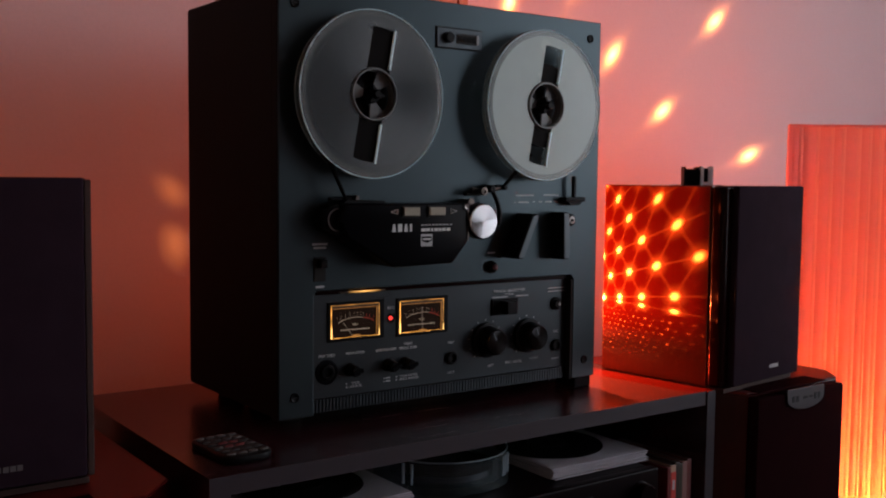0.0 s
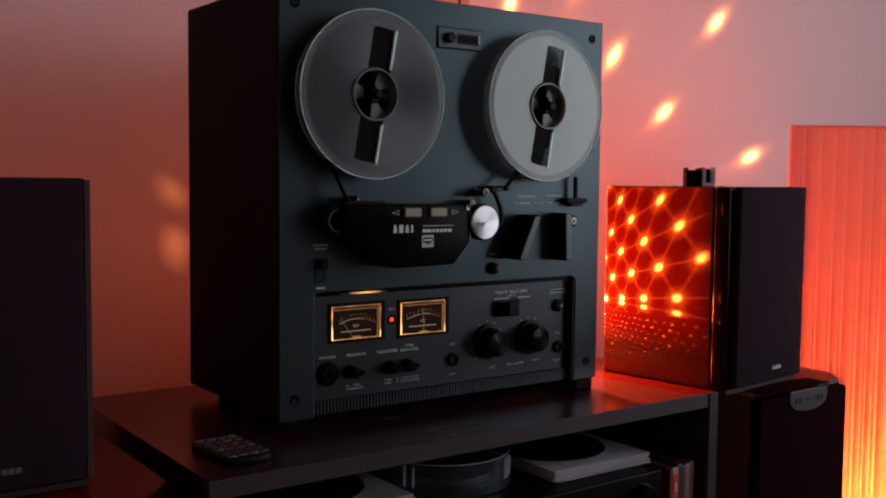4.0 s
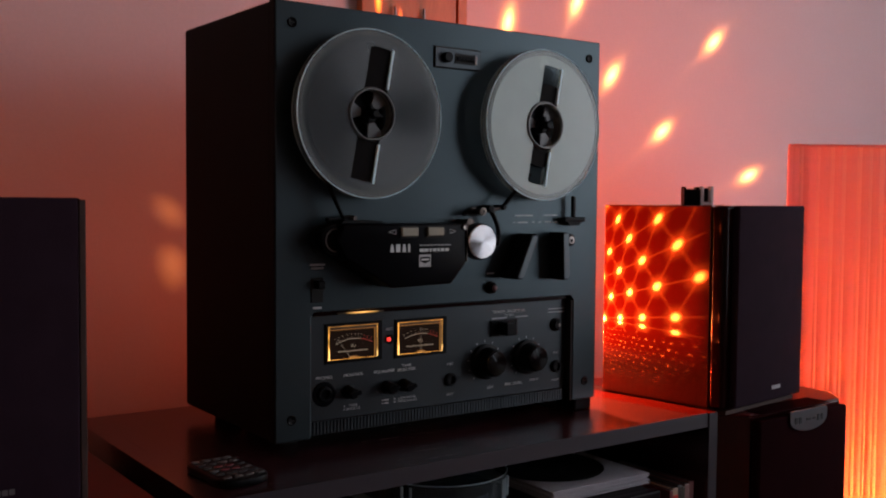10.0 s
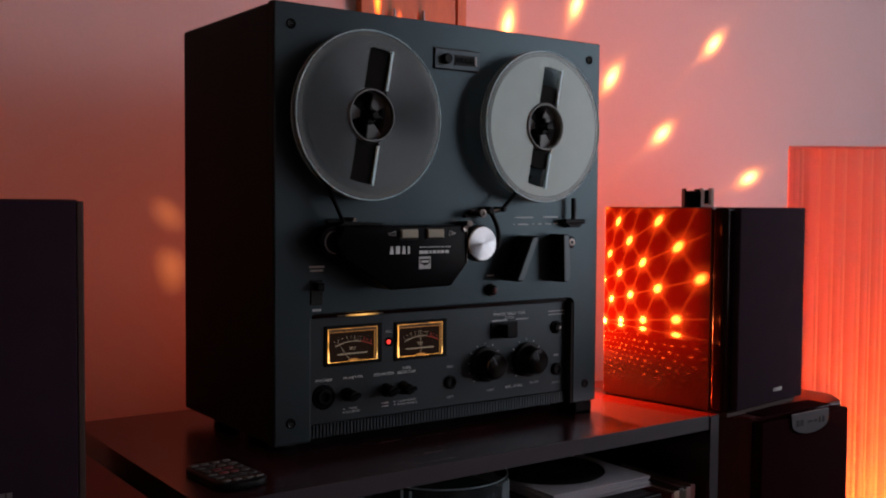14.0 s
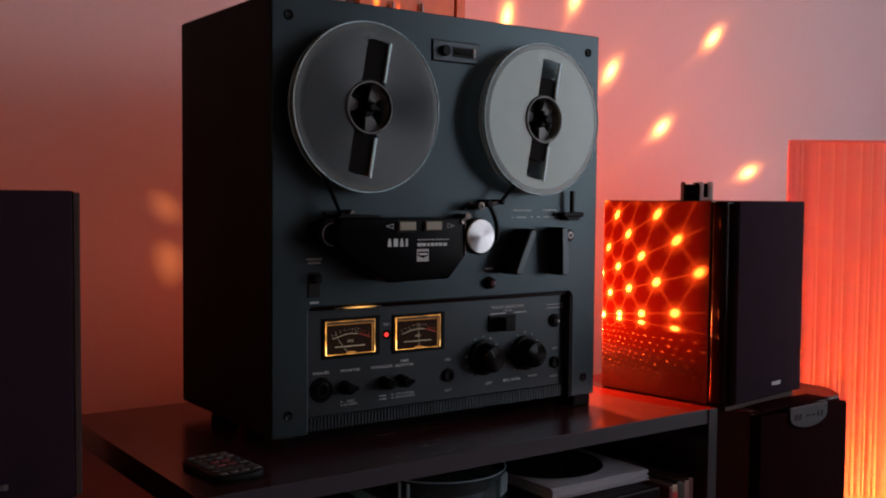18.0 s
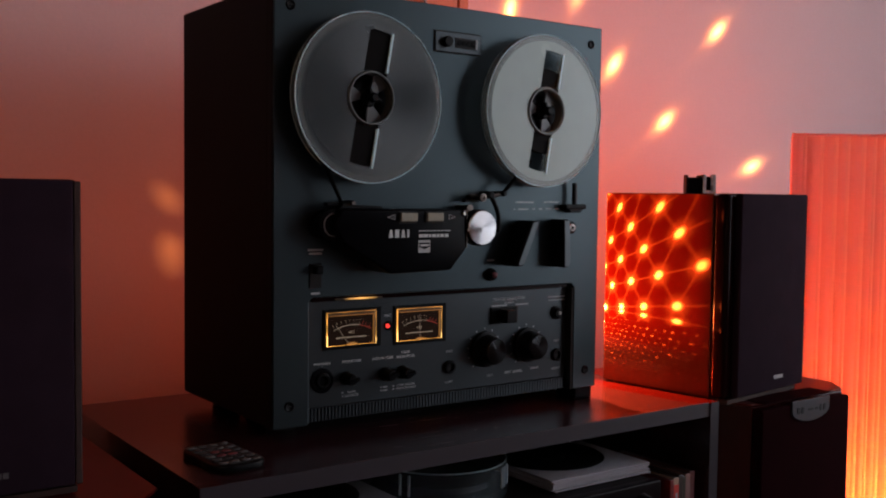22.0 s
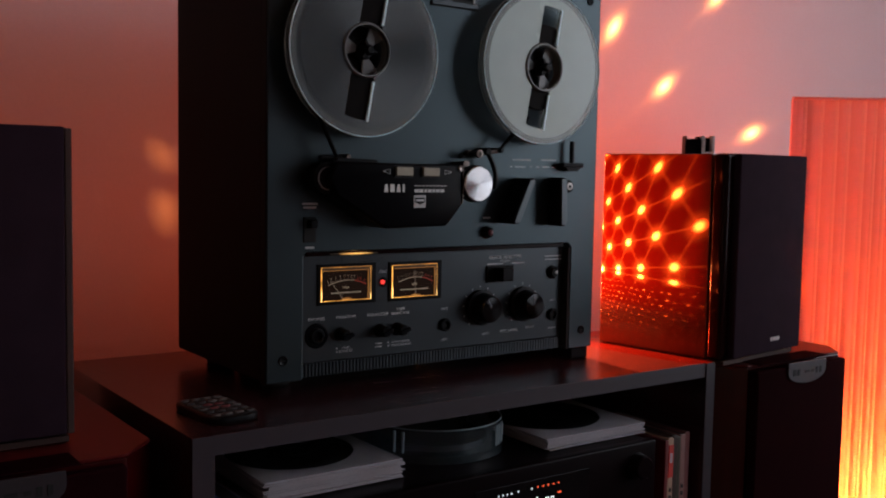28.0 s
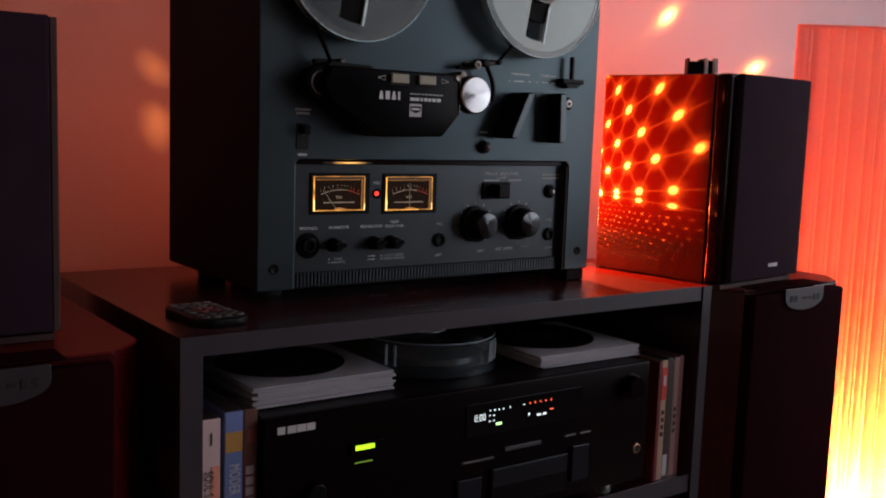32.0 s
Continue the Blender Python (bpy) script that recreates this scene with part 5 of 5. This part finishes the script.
# ---- ribbed floor lamp ----
lp = thing("floor_lamp", "tall ribbed translucent floor lamp glowing orange from below", "floor lamp")
base = SHADE_O.copy()
base.z = FLOOR_Z
turn = math.degrees(math.atan2(SHADE_U.y, SHADE_U.x))
lp.matrix_basis = Matrix.Translation(base) @ pose(0, 0, 0, 0, 0, turn)
LW, LH, LD = 0.42, SHADE_O.z - FLOOR_Z, 0.20


def fold(x0, x1, height, deep):
    """One upright strip of the shade, bowed out a little."""
    own = bmesh.new()
    low = [own.verts.new((x0 + (x1 - x0) * k / 6, -deep * math.sin(math.pi * k / 6), 0.03)) for k in range(7)]
    top = [own.verts.new((v.co.x, v.co.y, height)) for v in low]
    for k in range(6):
        own.faces.new((low[k], low[k + 1], top[k + 1], top[k]))
    return own


rng = random.Random(11)
rx = 0.0
while rx < LW - 0.006:
    wide, slim = rng.uniform(0.010, 0.021), rng.uniform(0.0040, 0.0085)
    end = min(rx + wide, LW - slim)
    part("front_fold", fold(rx, end, LH - 0.004, 0.0014), M_SHADE, lp, "ribbed translucent front", smooth=True)
    part("ridge", fold(end, end + slim, LH - 0.004, 0.0009), M_THIN, lp, "thin light ridge of the shade", smooth=True)
    rx = end + slim
part("side_shade", slab([(0.0, 0.001), (0.003, 0.001), (0.093, LD), (0.090, LD)], 0.03, LH - 0.004), M_SHADE, lp)
part("side_shade", slab([(LW - 0.003, 0.001), (LW, 0.001), (LW - 0.090, LD), (LW - 0.093, LD)], 0.03, LH - 0.004), M_SHADE, lp)
part("back_shade", box(0.080, LW - 0.080, LD, LD + 0.003, 0.03, LH - 0.004), M_SHADE, lp)
rim = box(-0.003, LW + 0.003, -0.0085, -0.0005, LH - 0.0038, LH, 0.0006)
part("top_rim", rim, M_SHADE, lp)
part("base", slab([(-0.004, -0.010), (LW + 0.004, -0.010), (LW - 0.075, LD + 0.005), (0.075, LD + 0.005)], 0.0, 0.0295, 0.003), M_BLACK, lp)
part("edge_post", box(-0.0042, 0.0022, -0.0075, -0.0012, 0.03, LH - 0.004, 0.0006), M_SHADE, lp)
# where the large dots fall on the wall (x, z)
STARS = ((0.606, 0.552), (0.759, 0.603), (0.845, 0.484), (0.979, 0.391), (1.236, 0.314), (1.120, 0.570))


def star_film():
    """Red dome film with clear dots that lie in a three-way web of fine lines; the web is drawn finer on the side of the near speaker."""
    m = bpy.data.materials.new("star_dome_film")
    m.use_nodes = True
    nt = m.node_tree
    nt.nodes.remove(nt.nodes["Principled BSDF"])

    def put(socket, v):
        if isinstance(v, (int, float)):
            socket.default_value = v
        else:
            nt.links.new(v, socket)

    def op(kind, a, b=0.0, c=0.0):
        n = nt.nodes.new("ShaderNodeMath")
        n.operation = kind
        for s, v in zip(n.inputs, (a, b, c)):
            put(s, v)
        return n.outputs[0]

    tc = nt.nodes.new("ShaderNodeTexCoord")
    wob = nt.nodes.new("ShaderNodeTexNoise")
    wob.inputs["Scale"].default_value = 55.0
    nt.links.new(tc.outputs["Object"], wob.inputs["Vector"])
    wv = nt.nodes.new("ShaderNodeSeparateXYZ")
    nt.links.new(wob.outputs["Color"], wv.inputs[0])
    sx = nt.nodes.new("ShaderNodeSeparateXYZ")
    nt.links.new(tc.outputs["Object"], sx.inputs[0])
    x, y, z = sx.outputs
    # plain web, in degrees of turn and height over a step
    step = radians(10.5)
    u1 = op("DIVIDE", op("ARCTAN2", y, x), step)
    v1 = op("DIVIDE", op("ARCTAN2", z, op("SQRT", op("ADD", op("MULTIPLY", x, x), op("MULTIPLY", y, y)))), step)
    # finer web towards the speaker: where a ray meets its side, seen from a place further off
    s7, c7 = math.sin(radians(7)), math.cos(radians(7))
    nx, ny = c7, s7
    reach = (0.560 - PROJ.x) * nx + (-0.103 - PROJ.y) * ny
    ahead = op("ADD", op("MULTIPLY", x, nx), op("MULTIPLY", y, ny))
    k = op("DIVIDE", reach, op("MAXIMUM", ahead, 1e-5))
    py = op("ADD", op("MULTIPLY", op("ADD", op("MULTIPLY", x, -s7), op("MULTIPLY", y, c7)), k), 0.0079)
    pz = op("MULTIPLY", z, k)
    # under a level line the web's reflection is drawn into the film, upside down and flattened, then rows of small
    # sparks
    fold_z = op("ADD", 0.044, op("MULTIPLY", op("SUBTRACT", 0.044, pz), 1.7))
    mirrored = op("LESS_THAN", pz, 0.044)
    wz = op("ADD", pz, op("MULTIPLY", mirrored, op("SUBTRACT", fold_z, pz)))
    lowest = op("LESS_THAN", pz, 0.031)
    wz = op("ADD", wz, op("MULTIPLY", lowest, op("SUBTRACT", pz, wz)))
    under = op("ADD", op("ADD", op("MULTIPLY", py, -53.3), op("MULTIPLY", wz, 10.9)), 1.0)
    u2 = op("DIVIDE", op("ADD", op("ADD", op("MULTIPLY", py, -385.1), op("MULTIPLY", wz, 23.7)), -64.57), under)
    v2 = op("DIVIDE", op("ADD", op("ADD", op("MULTIPLY", py, 76.6), op("MULTIPLY", wz, 303.6)), -10.37), under)
    finer = op("ADD", op("MULTIPLY", lowest, 2.9), 1.0)
    u2, v2 = op("MULTIPLY", u2, finer), op("MULTIPLY", v2, finer)
    near = op("MULTIPLY", op("LESS_THAN", py, -0.130), op("GREATER_THAN", ahead, 1e-5))

    def pick(a, b):
        return op("ADD", a, op("MULTIPLY", near, op("SUBTRACT", b, a)))

    u = op("ADD", pick(u1, u2), op("MULTIPLY", op("SUBTRACT", wv.outputs[0], 0.5), op("SUBTRACT", 0.50, op("MULTIPLY", near, op("SUBTRACT", 0.34, op("MULTIPLY", lowest, 0.25))))))
    v = op("ADD", pick(v1, v2), op("MULTIPLY", op("SUBTRACT", wv.outputs[1], 0.5), op("SUBTRACT", 0.50, op("MULTIPLY", near, op("SUBTRACT", 0.34, op("MULTIPLY", lowest, 0.25))))))
    s = op("ADD", op("MULTIPLY", v, 2 / math.sqrt(3)), op("MULTIPLY", op("SUBTRACT", 1.0, near), 0.30))
    t = op("SUBTRACT", u, op("MULTIPLY", v, 1 / math.sqrt(3)))
    rs, rt = op("ROUND", s), op("ROUND", t)
    # every dot has a strength of its own, and the small ones stand out of line
    cell = nt.nodes.new("ShaderNodeCombineXYZ")
    nt.links.new(rs, cell.inputs[0])
    nt.links.new(rt, cell.inputs[1])
    rnd = nt.nodes.new("ShaderNodeTexWhiteNoise")
    rnd.noise_dimensions = "2D"
    nt.links.new(cell.outputs[0], rnd.inputs["Vector"])
    rc = nt.nodes.new("ShaderNodeSeparateXYZ")
    nt.links.new(rnd.outputs["Color"], rc.inputs[0])
    lower = op("MULTIPLY", near, lowest)
    fs = op("ADD", op("SUBTRACT", s, rs), op("MULTIPLY", lower, op("MULTIPLY", op("SUBTRACT", rc.outputs[0], 0.5), 0.3)))
    ft = op("ADD", op("SUBTRACT", t, rt), op("MULTIPLY", lower, op("MULTIPLY", op("SUBTRACT", rc.outputs[1], 0.5), 0.3)))
    st = op("ADD", s, t)
    fst = op("SUBTRACT", st, op("ROUND", st))
    gap = op("SQRT", op("ADD", op("ADD", op("MULTIPLY", fs, fs), op("MULTIPLY", ft, ft)), op("MULTIPLY", fs, ft)))
    dot = nt.nodes.new("ShaderNodeMapRange")
    for name, val in (("From Min", 0.205), ("From Max", 0.05), ("To Min", 0.0), ("To Max", 1.0)):
        dot.inputs[name].default_value = val
    nt.links.new(op("DIVIDE", gap, op("SUBTRACT", 0.88, op("MULTIPLY", near, 0.14))), dot.inputs["Value"])
    thin = op("MINIMUM", op("ABSOLUTE", fs), op("MINIMUM", op("ABSOLUTE", ft), op("ABSOLUTE", fst)))
    line = nt.nodes.new("ShaderNodeMapRange")
    for name, val in (("From Min", 0.040), ("From Max", 0.002), ("To Min", 0.0), ("To Max", 0.0105)):
        line.inputs[name].default_value = val
    nt.links.new(thin, line.inputs["Value"])
    west = nt.nodes.new("ShaderNodeMapRange")
    for name, val in (("From Min", -0.006), ("From Max", -0.014), ("To Min", 1.0), ("To Max", 0.0)):
        west.inputs[name].default_value = val
    nt.links.new(x, west.inputs["Value"])
    clear = op("MINIMUM", op("ADD", op("POWER", dot.outputs[0], 1.5), op("MULTIPLY", line.outputs[0], op("ADD", op("MULTIPLY", near, 1.0), 0.15))), 1.0)
    # bloom round each dot, put into the film as a faint halo
    halo = op("POWER", op("MAXIMUM", op("SUBTRACT", 1.0, op("DIVIDE", gap, 0.42)), 0.0), 2.0)
    clear = op("ADD", clear, op("MULTIPLY", op("MULTIPLY", near, halo), 0.050))
    own_share = op("ADD", op("MULTIPLY", op("SUBTRACT", 1.0, lower), op("ADD", op("MULTIPLY", rc.outputs[2], 0.45), 0.65)),
                   op("MULTIPLY", lower, op("ADD", op("MULTIPLY", op("POWER", rc.outputs[2], 3.0), 1.5), 0.25)))
    clear = op("MULTIPLY", clear, own_share)
    floor_cut = nt.nodes.new("ShaderNodeMapRange")
    for name, val in (("From Min", -0.035), ("From Max", 0.031), ("To Min", 0.0006), ("To Max", 0.075)):
        floor_cut.inputs[name].default_value = val
    nt.links.new(pz, floor_cut.inputs["Value"])
    dimmed = op("ADD", op("SUBTRACT", 1.0, lower), op("MULTIPLY", lower, floor_cut.outputs[0]))
    clear = op("MULTIPLY", op("MULTIPLY", clear, west.outputs[0]), dimmed)
    edge = nt.nodes.new("ShaderNodeMapRange")
    for name, val in (("From Min", -0.314), ("From Max", -0.296), ("To Min", 0.25), ("To Max", 1.0)):
        edge.inputs[name].default_value = val
    nt.links.new(py, edge.inputs["Value"])
    fade = op("ADD", op("SUBTRACT", 1.0, near), op("MULTIPLY", near, edge.outputs[0]))
    # plain film, without dots, on the side of the dome that faces the room
    rear = op("GREATER_THAN", y, 0.0)
    behind = op("MULTIPLY", rear, op("LESS_THAN", x, 0.0015))
    share = op("MULTIPLY", op("ADD", op("MULTIPLY", near, 0.62), 0.38), fade)
    clear = op("MULTIPLY", op("MULTIPLY", clear, share), op("MAXIMUM", near, behind))
    def spot(way, r, kx, kz):
        gap2 = op("ADD", op("ADD", op("POWER", op("MULTIPLY", op("SUBTRACT", x, way.x), kx), 2.0), op("POWER", op("MULTIPLY", op("SUBTRACT", y, way.y), kx), 2.0)),
                  op("POWER", op("MULTIPLY", op("SUBTRACT", z, way.z), kz), 2.0))
        return op("MAXIMUM", op("SUBTRACT", 1.0, op("DIVIDE", op("SQRT", gap2), r)), 0.0)

    # two single dots that graze the wall past the recorder
    for wx, wz in ((0.038, 0.176), (0.034, 0.246)):
        way = (Vector((wx, WALL_Y, wz)) - PROJ).normalized() * 0.025
        clear = op("ADD", clear, op("MULTIPLY", spot(way, 0.0012, 2.7, 0.24), 0.0036))
    # single large dots on the wall over the speaker: a soft core and a faint streak that points away from the dome
    deep = WALL_Y - PROJ.y
    hx = op("MULTIPLY", op("DIVIDE", x, op("MAXIMUM", y, 0.0004)), deep)
    hz = op("MULTIPLY", op("DIVIDE", z, op("MAXIMUM", y, 0.0004)), deep)
    for wx, wz2 in STARS:
        dx, dz = wx - PROJ.x, wz2 - PROJ.z
        d = math.hypot(dx, dz)
        ex, ez = dx / d, dz / d
        gx, gz = op("SUBTRACT", hx, dx), op("SUBTRACT", hz, dz)
        along = op("ADD", op("MULTIPLY", gx, ex), op("MULTIPLY", gz, ez))
        across = op("SUBTRACT", op("MULTIPLY", gz, ex), op("MULTIPLY", gx, ez))
        full = math.hypot(d, deep)
        power = 0.24 * full ** 3 / deep
        for long, wide, share, tight in ((0.023 + 0.010 * d, 0.0140, 0.80, 3.2), (0.090, 0.0026, 0.030, 1.6)):
            q = op("ADD", op("POWER", op("DIVIDE", along, long), 2.0), op("POWER", op("DIVIDE", across, wide), 2.0))
            clear = op("ADD", clear, op("MULTIPLY", op("MULTIPLY", rear, share * power), op("POWER", op("ADD", q, 1.0), -tight)))
    clear = op("MINIMUM", op("MULTIPLY", clear, op("ADD", op("MULTIPLY", near, 0.58), 0.42)), 1.0)
    mix = nt.nodes.new("ShaderNodeMix")
    mix.data_type = "RGBA"
    nt.links.new(clear, mix.inputs[0])
    dim = nt.nodes.new("ShaderNodeMapRange")
    for name, val in (("From Min", 0.004), ("From Max", -0.012), ("To Min", 1.0), ("To Max", 0.48)):
        dim.inputs[name].default_value = val
    nt.links.new(x, dim.inputs["Value"])
    tint = nt.nodes.new("ShaderNodeVectorMath")
    tint.operation = "SCALE"
    dye = nt.nodes.new("ShaderNodeMix")
    dye.data_type = "RGBA"
    dye.inputs[6].default_value, dye.inputs[7].default_value = (0.0142, 0.0056, 0.0076, 1), (0.0165, 0.0016, 0.0012, 1)
    nt.links.new(near, dye.inputs[0])
    # paler dye added on the left to make that wall's light less red
    pale = nt.nodes.new("ShaderNodeMix")
    pale.data_type = "RGBA"
    pale.inputs[7].default_value = (0.0122, 0.0078, 0.0200, 1)
    nt.links.new(dye.outputs[2], pale.inputs[6])
    side = nt.nodes.new("ShaderNodeMapRange")
    for name, val in (("From Min", 0.002), ("From Max", -0.010), ("To Min", 0.0), ("To Max", 1.0)):
        side.inputs[name].default_value = val
    nt.links.new(x, side.inputs["Value"])
    rise = nt.nodes.new("ShaderNodeMapRange")
    for name, val in (("From Min", -0.003), ("From Max", 0.012), ("To Min", 0.10), ("To Max", 1.0)):
        rise.inputs[name].default_value = val
    nt.links.new(z, rise.inputs["Value"])
    nt.links.new(op("MULTIPLY", side.outputs[0], rise.outputs[0]), pale.inputs[0])
    nt.links.new(pale.outputs[2], tint.inputs[0])
    low = nt.nodes.new("ShaderNodeMapRange")
    for name, val in (("From Min", -0.006), ("From Max", 0.006), ("To Min", 0.20), ("To Max", 1.0)):
        low.inputs[name].default_value = val
    nt.links.new(pick(z, op("SUBTRACT", op("MULTIPLY", pz, 0.22), 0.003)), low.inputs["Value"])
    lowest_part = op("SUBTRACT", low.outputs[0], op("MULTIPLY", near, op("MULTIPLY", op("SUBTRACT", 1.0, low.outputs[0]), 0.22)))
    # density made up to even the wall's light: denser film where the wall is close
    slant = op("DIVIDE", op("MAXIMUM", y, 0.0042), 0.025)
    thin_film = op("MINIMUM", op("MULTIPLY", op("DIVIDE", 0.0280, op("MULTIPLY", slant, slant)), op("ADD", op("MULTIPLY", rear, 0.6), 0.4)), 2.7)
    wash = op("MULTIPLY", fade, pick(thin_film, 0.84))
    # film cleared low down to throw the bounced red glow on the cabinet's top
    steep = nt.nodes.new("ShaderNodeMapRange")
    for name, val in (("From Min", -0.0026), ("From Max", -0.0120), ("To Min", 1.0), ("To Max", 0.16)):
        steep.inputs[name].default_value = val
    nt.links.new(z, steep.inputs["Value"])
    on_speaker = op("MULTIPLY", op("GREATER_THAN", ahead, 1e-5), op("GREATER_THAN", pz, -0.0640))
    shelf_light = op("MULTIPLY", op("MULTIPLY", op("MULTIPLY", steep.outputs[0], op("LESS_THAN", z, -0.0022)), op("LESS_THAN", y, 0.0)), op("SUBTRACT", 1.0, on_speaker))
    nt.links.new(op("ADD", op("MULTIPLY", op("MULTIPLY", dim.outputs[0], op("MULTIPLY", wash, 0.42)), lowest_part), op("MULTIPLY", shelf_light, 1.55)), tint.inputs["Scale"])
    nt.links.new(tint.outputs["Vector"], mix.inputs[6])
    mix.inputs[7].default_value = (1, 1, 1, 1)
    film = nt.nodes.new("ShaderNodeBsdfTransparent")
    nt.links.new(mix.outputs[2], film.inputs["Color"])
    nt.links.new(film.outputs["BSDF"], nt.nodes["Material Output"].inputs["Surface"])
    return m


# ---- star projector on the cabinet, behind the recorder ----
sp = thing("star_projector", "small star projector with red dome throwing orange dots", "projector", pose(PROJ.x, PROJ.y, 0.0))
part("base", lathe([(0.024, 0.0), (0.026, 0.003), (0.026, 0.022), (0.022, 0.026), (0.020, 0.026)], axis="z", seg=48), M_BLACK, sp, smooth=True)
ball = bmesh.new()
bmesh.ops.create_icosphere(ball, subdivisions=4, radius=0.025)
bmesh.ops.delete(ball, geom=[f for f in ball.faces if f.calc_center_median().z < -0.0245], context="FACES")
part("dome", ball, star_film(), sp, "red dome printed with a web of clear dots", m=pose(0, 0, PROJ.z))
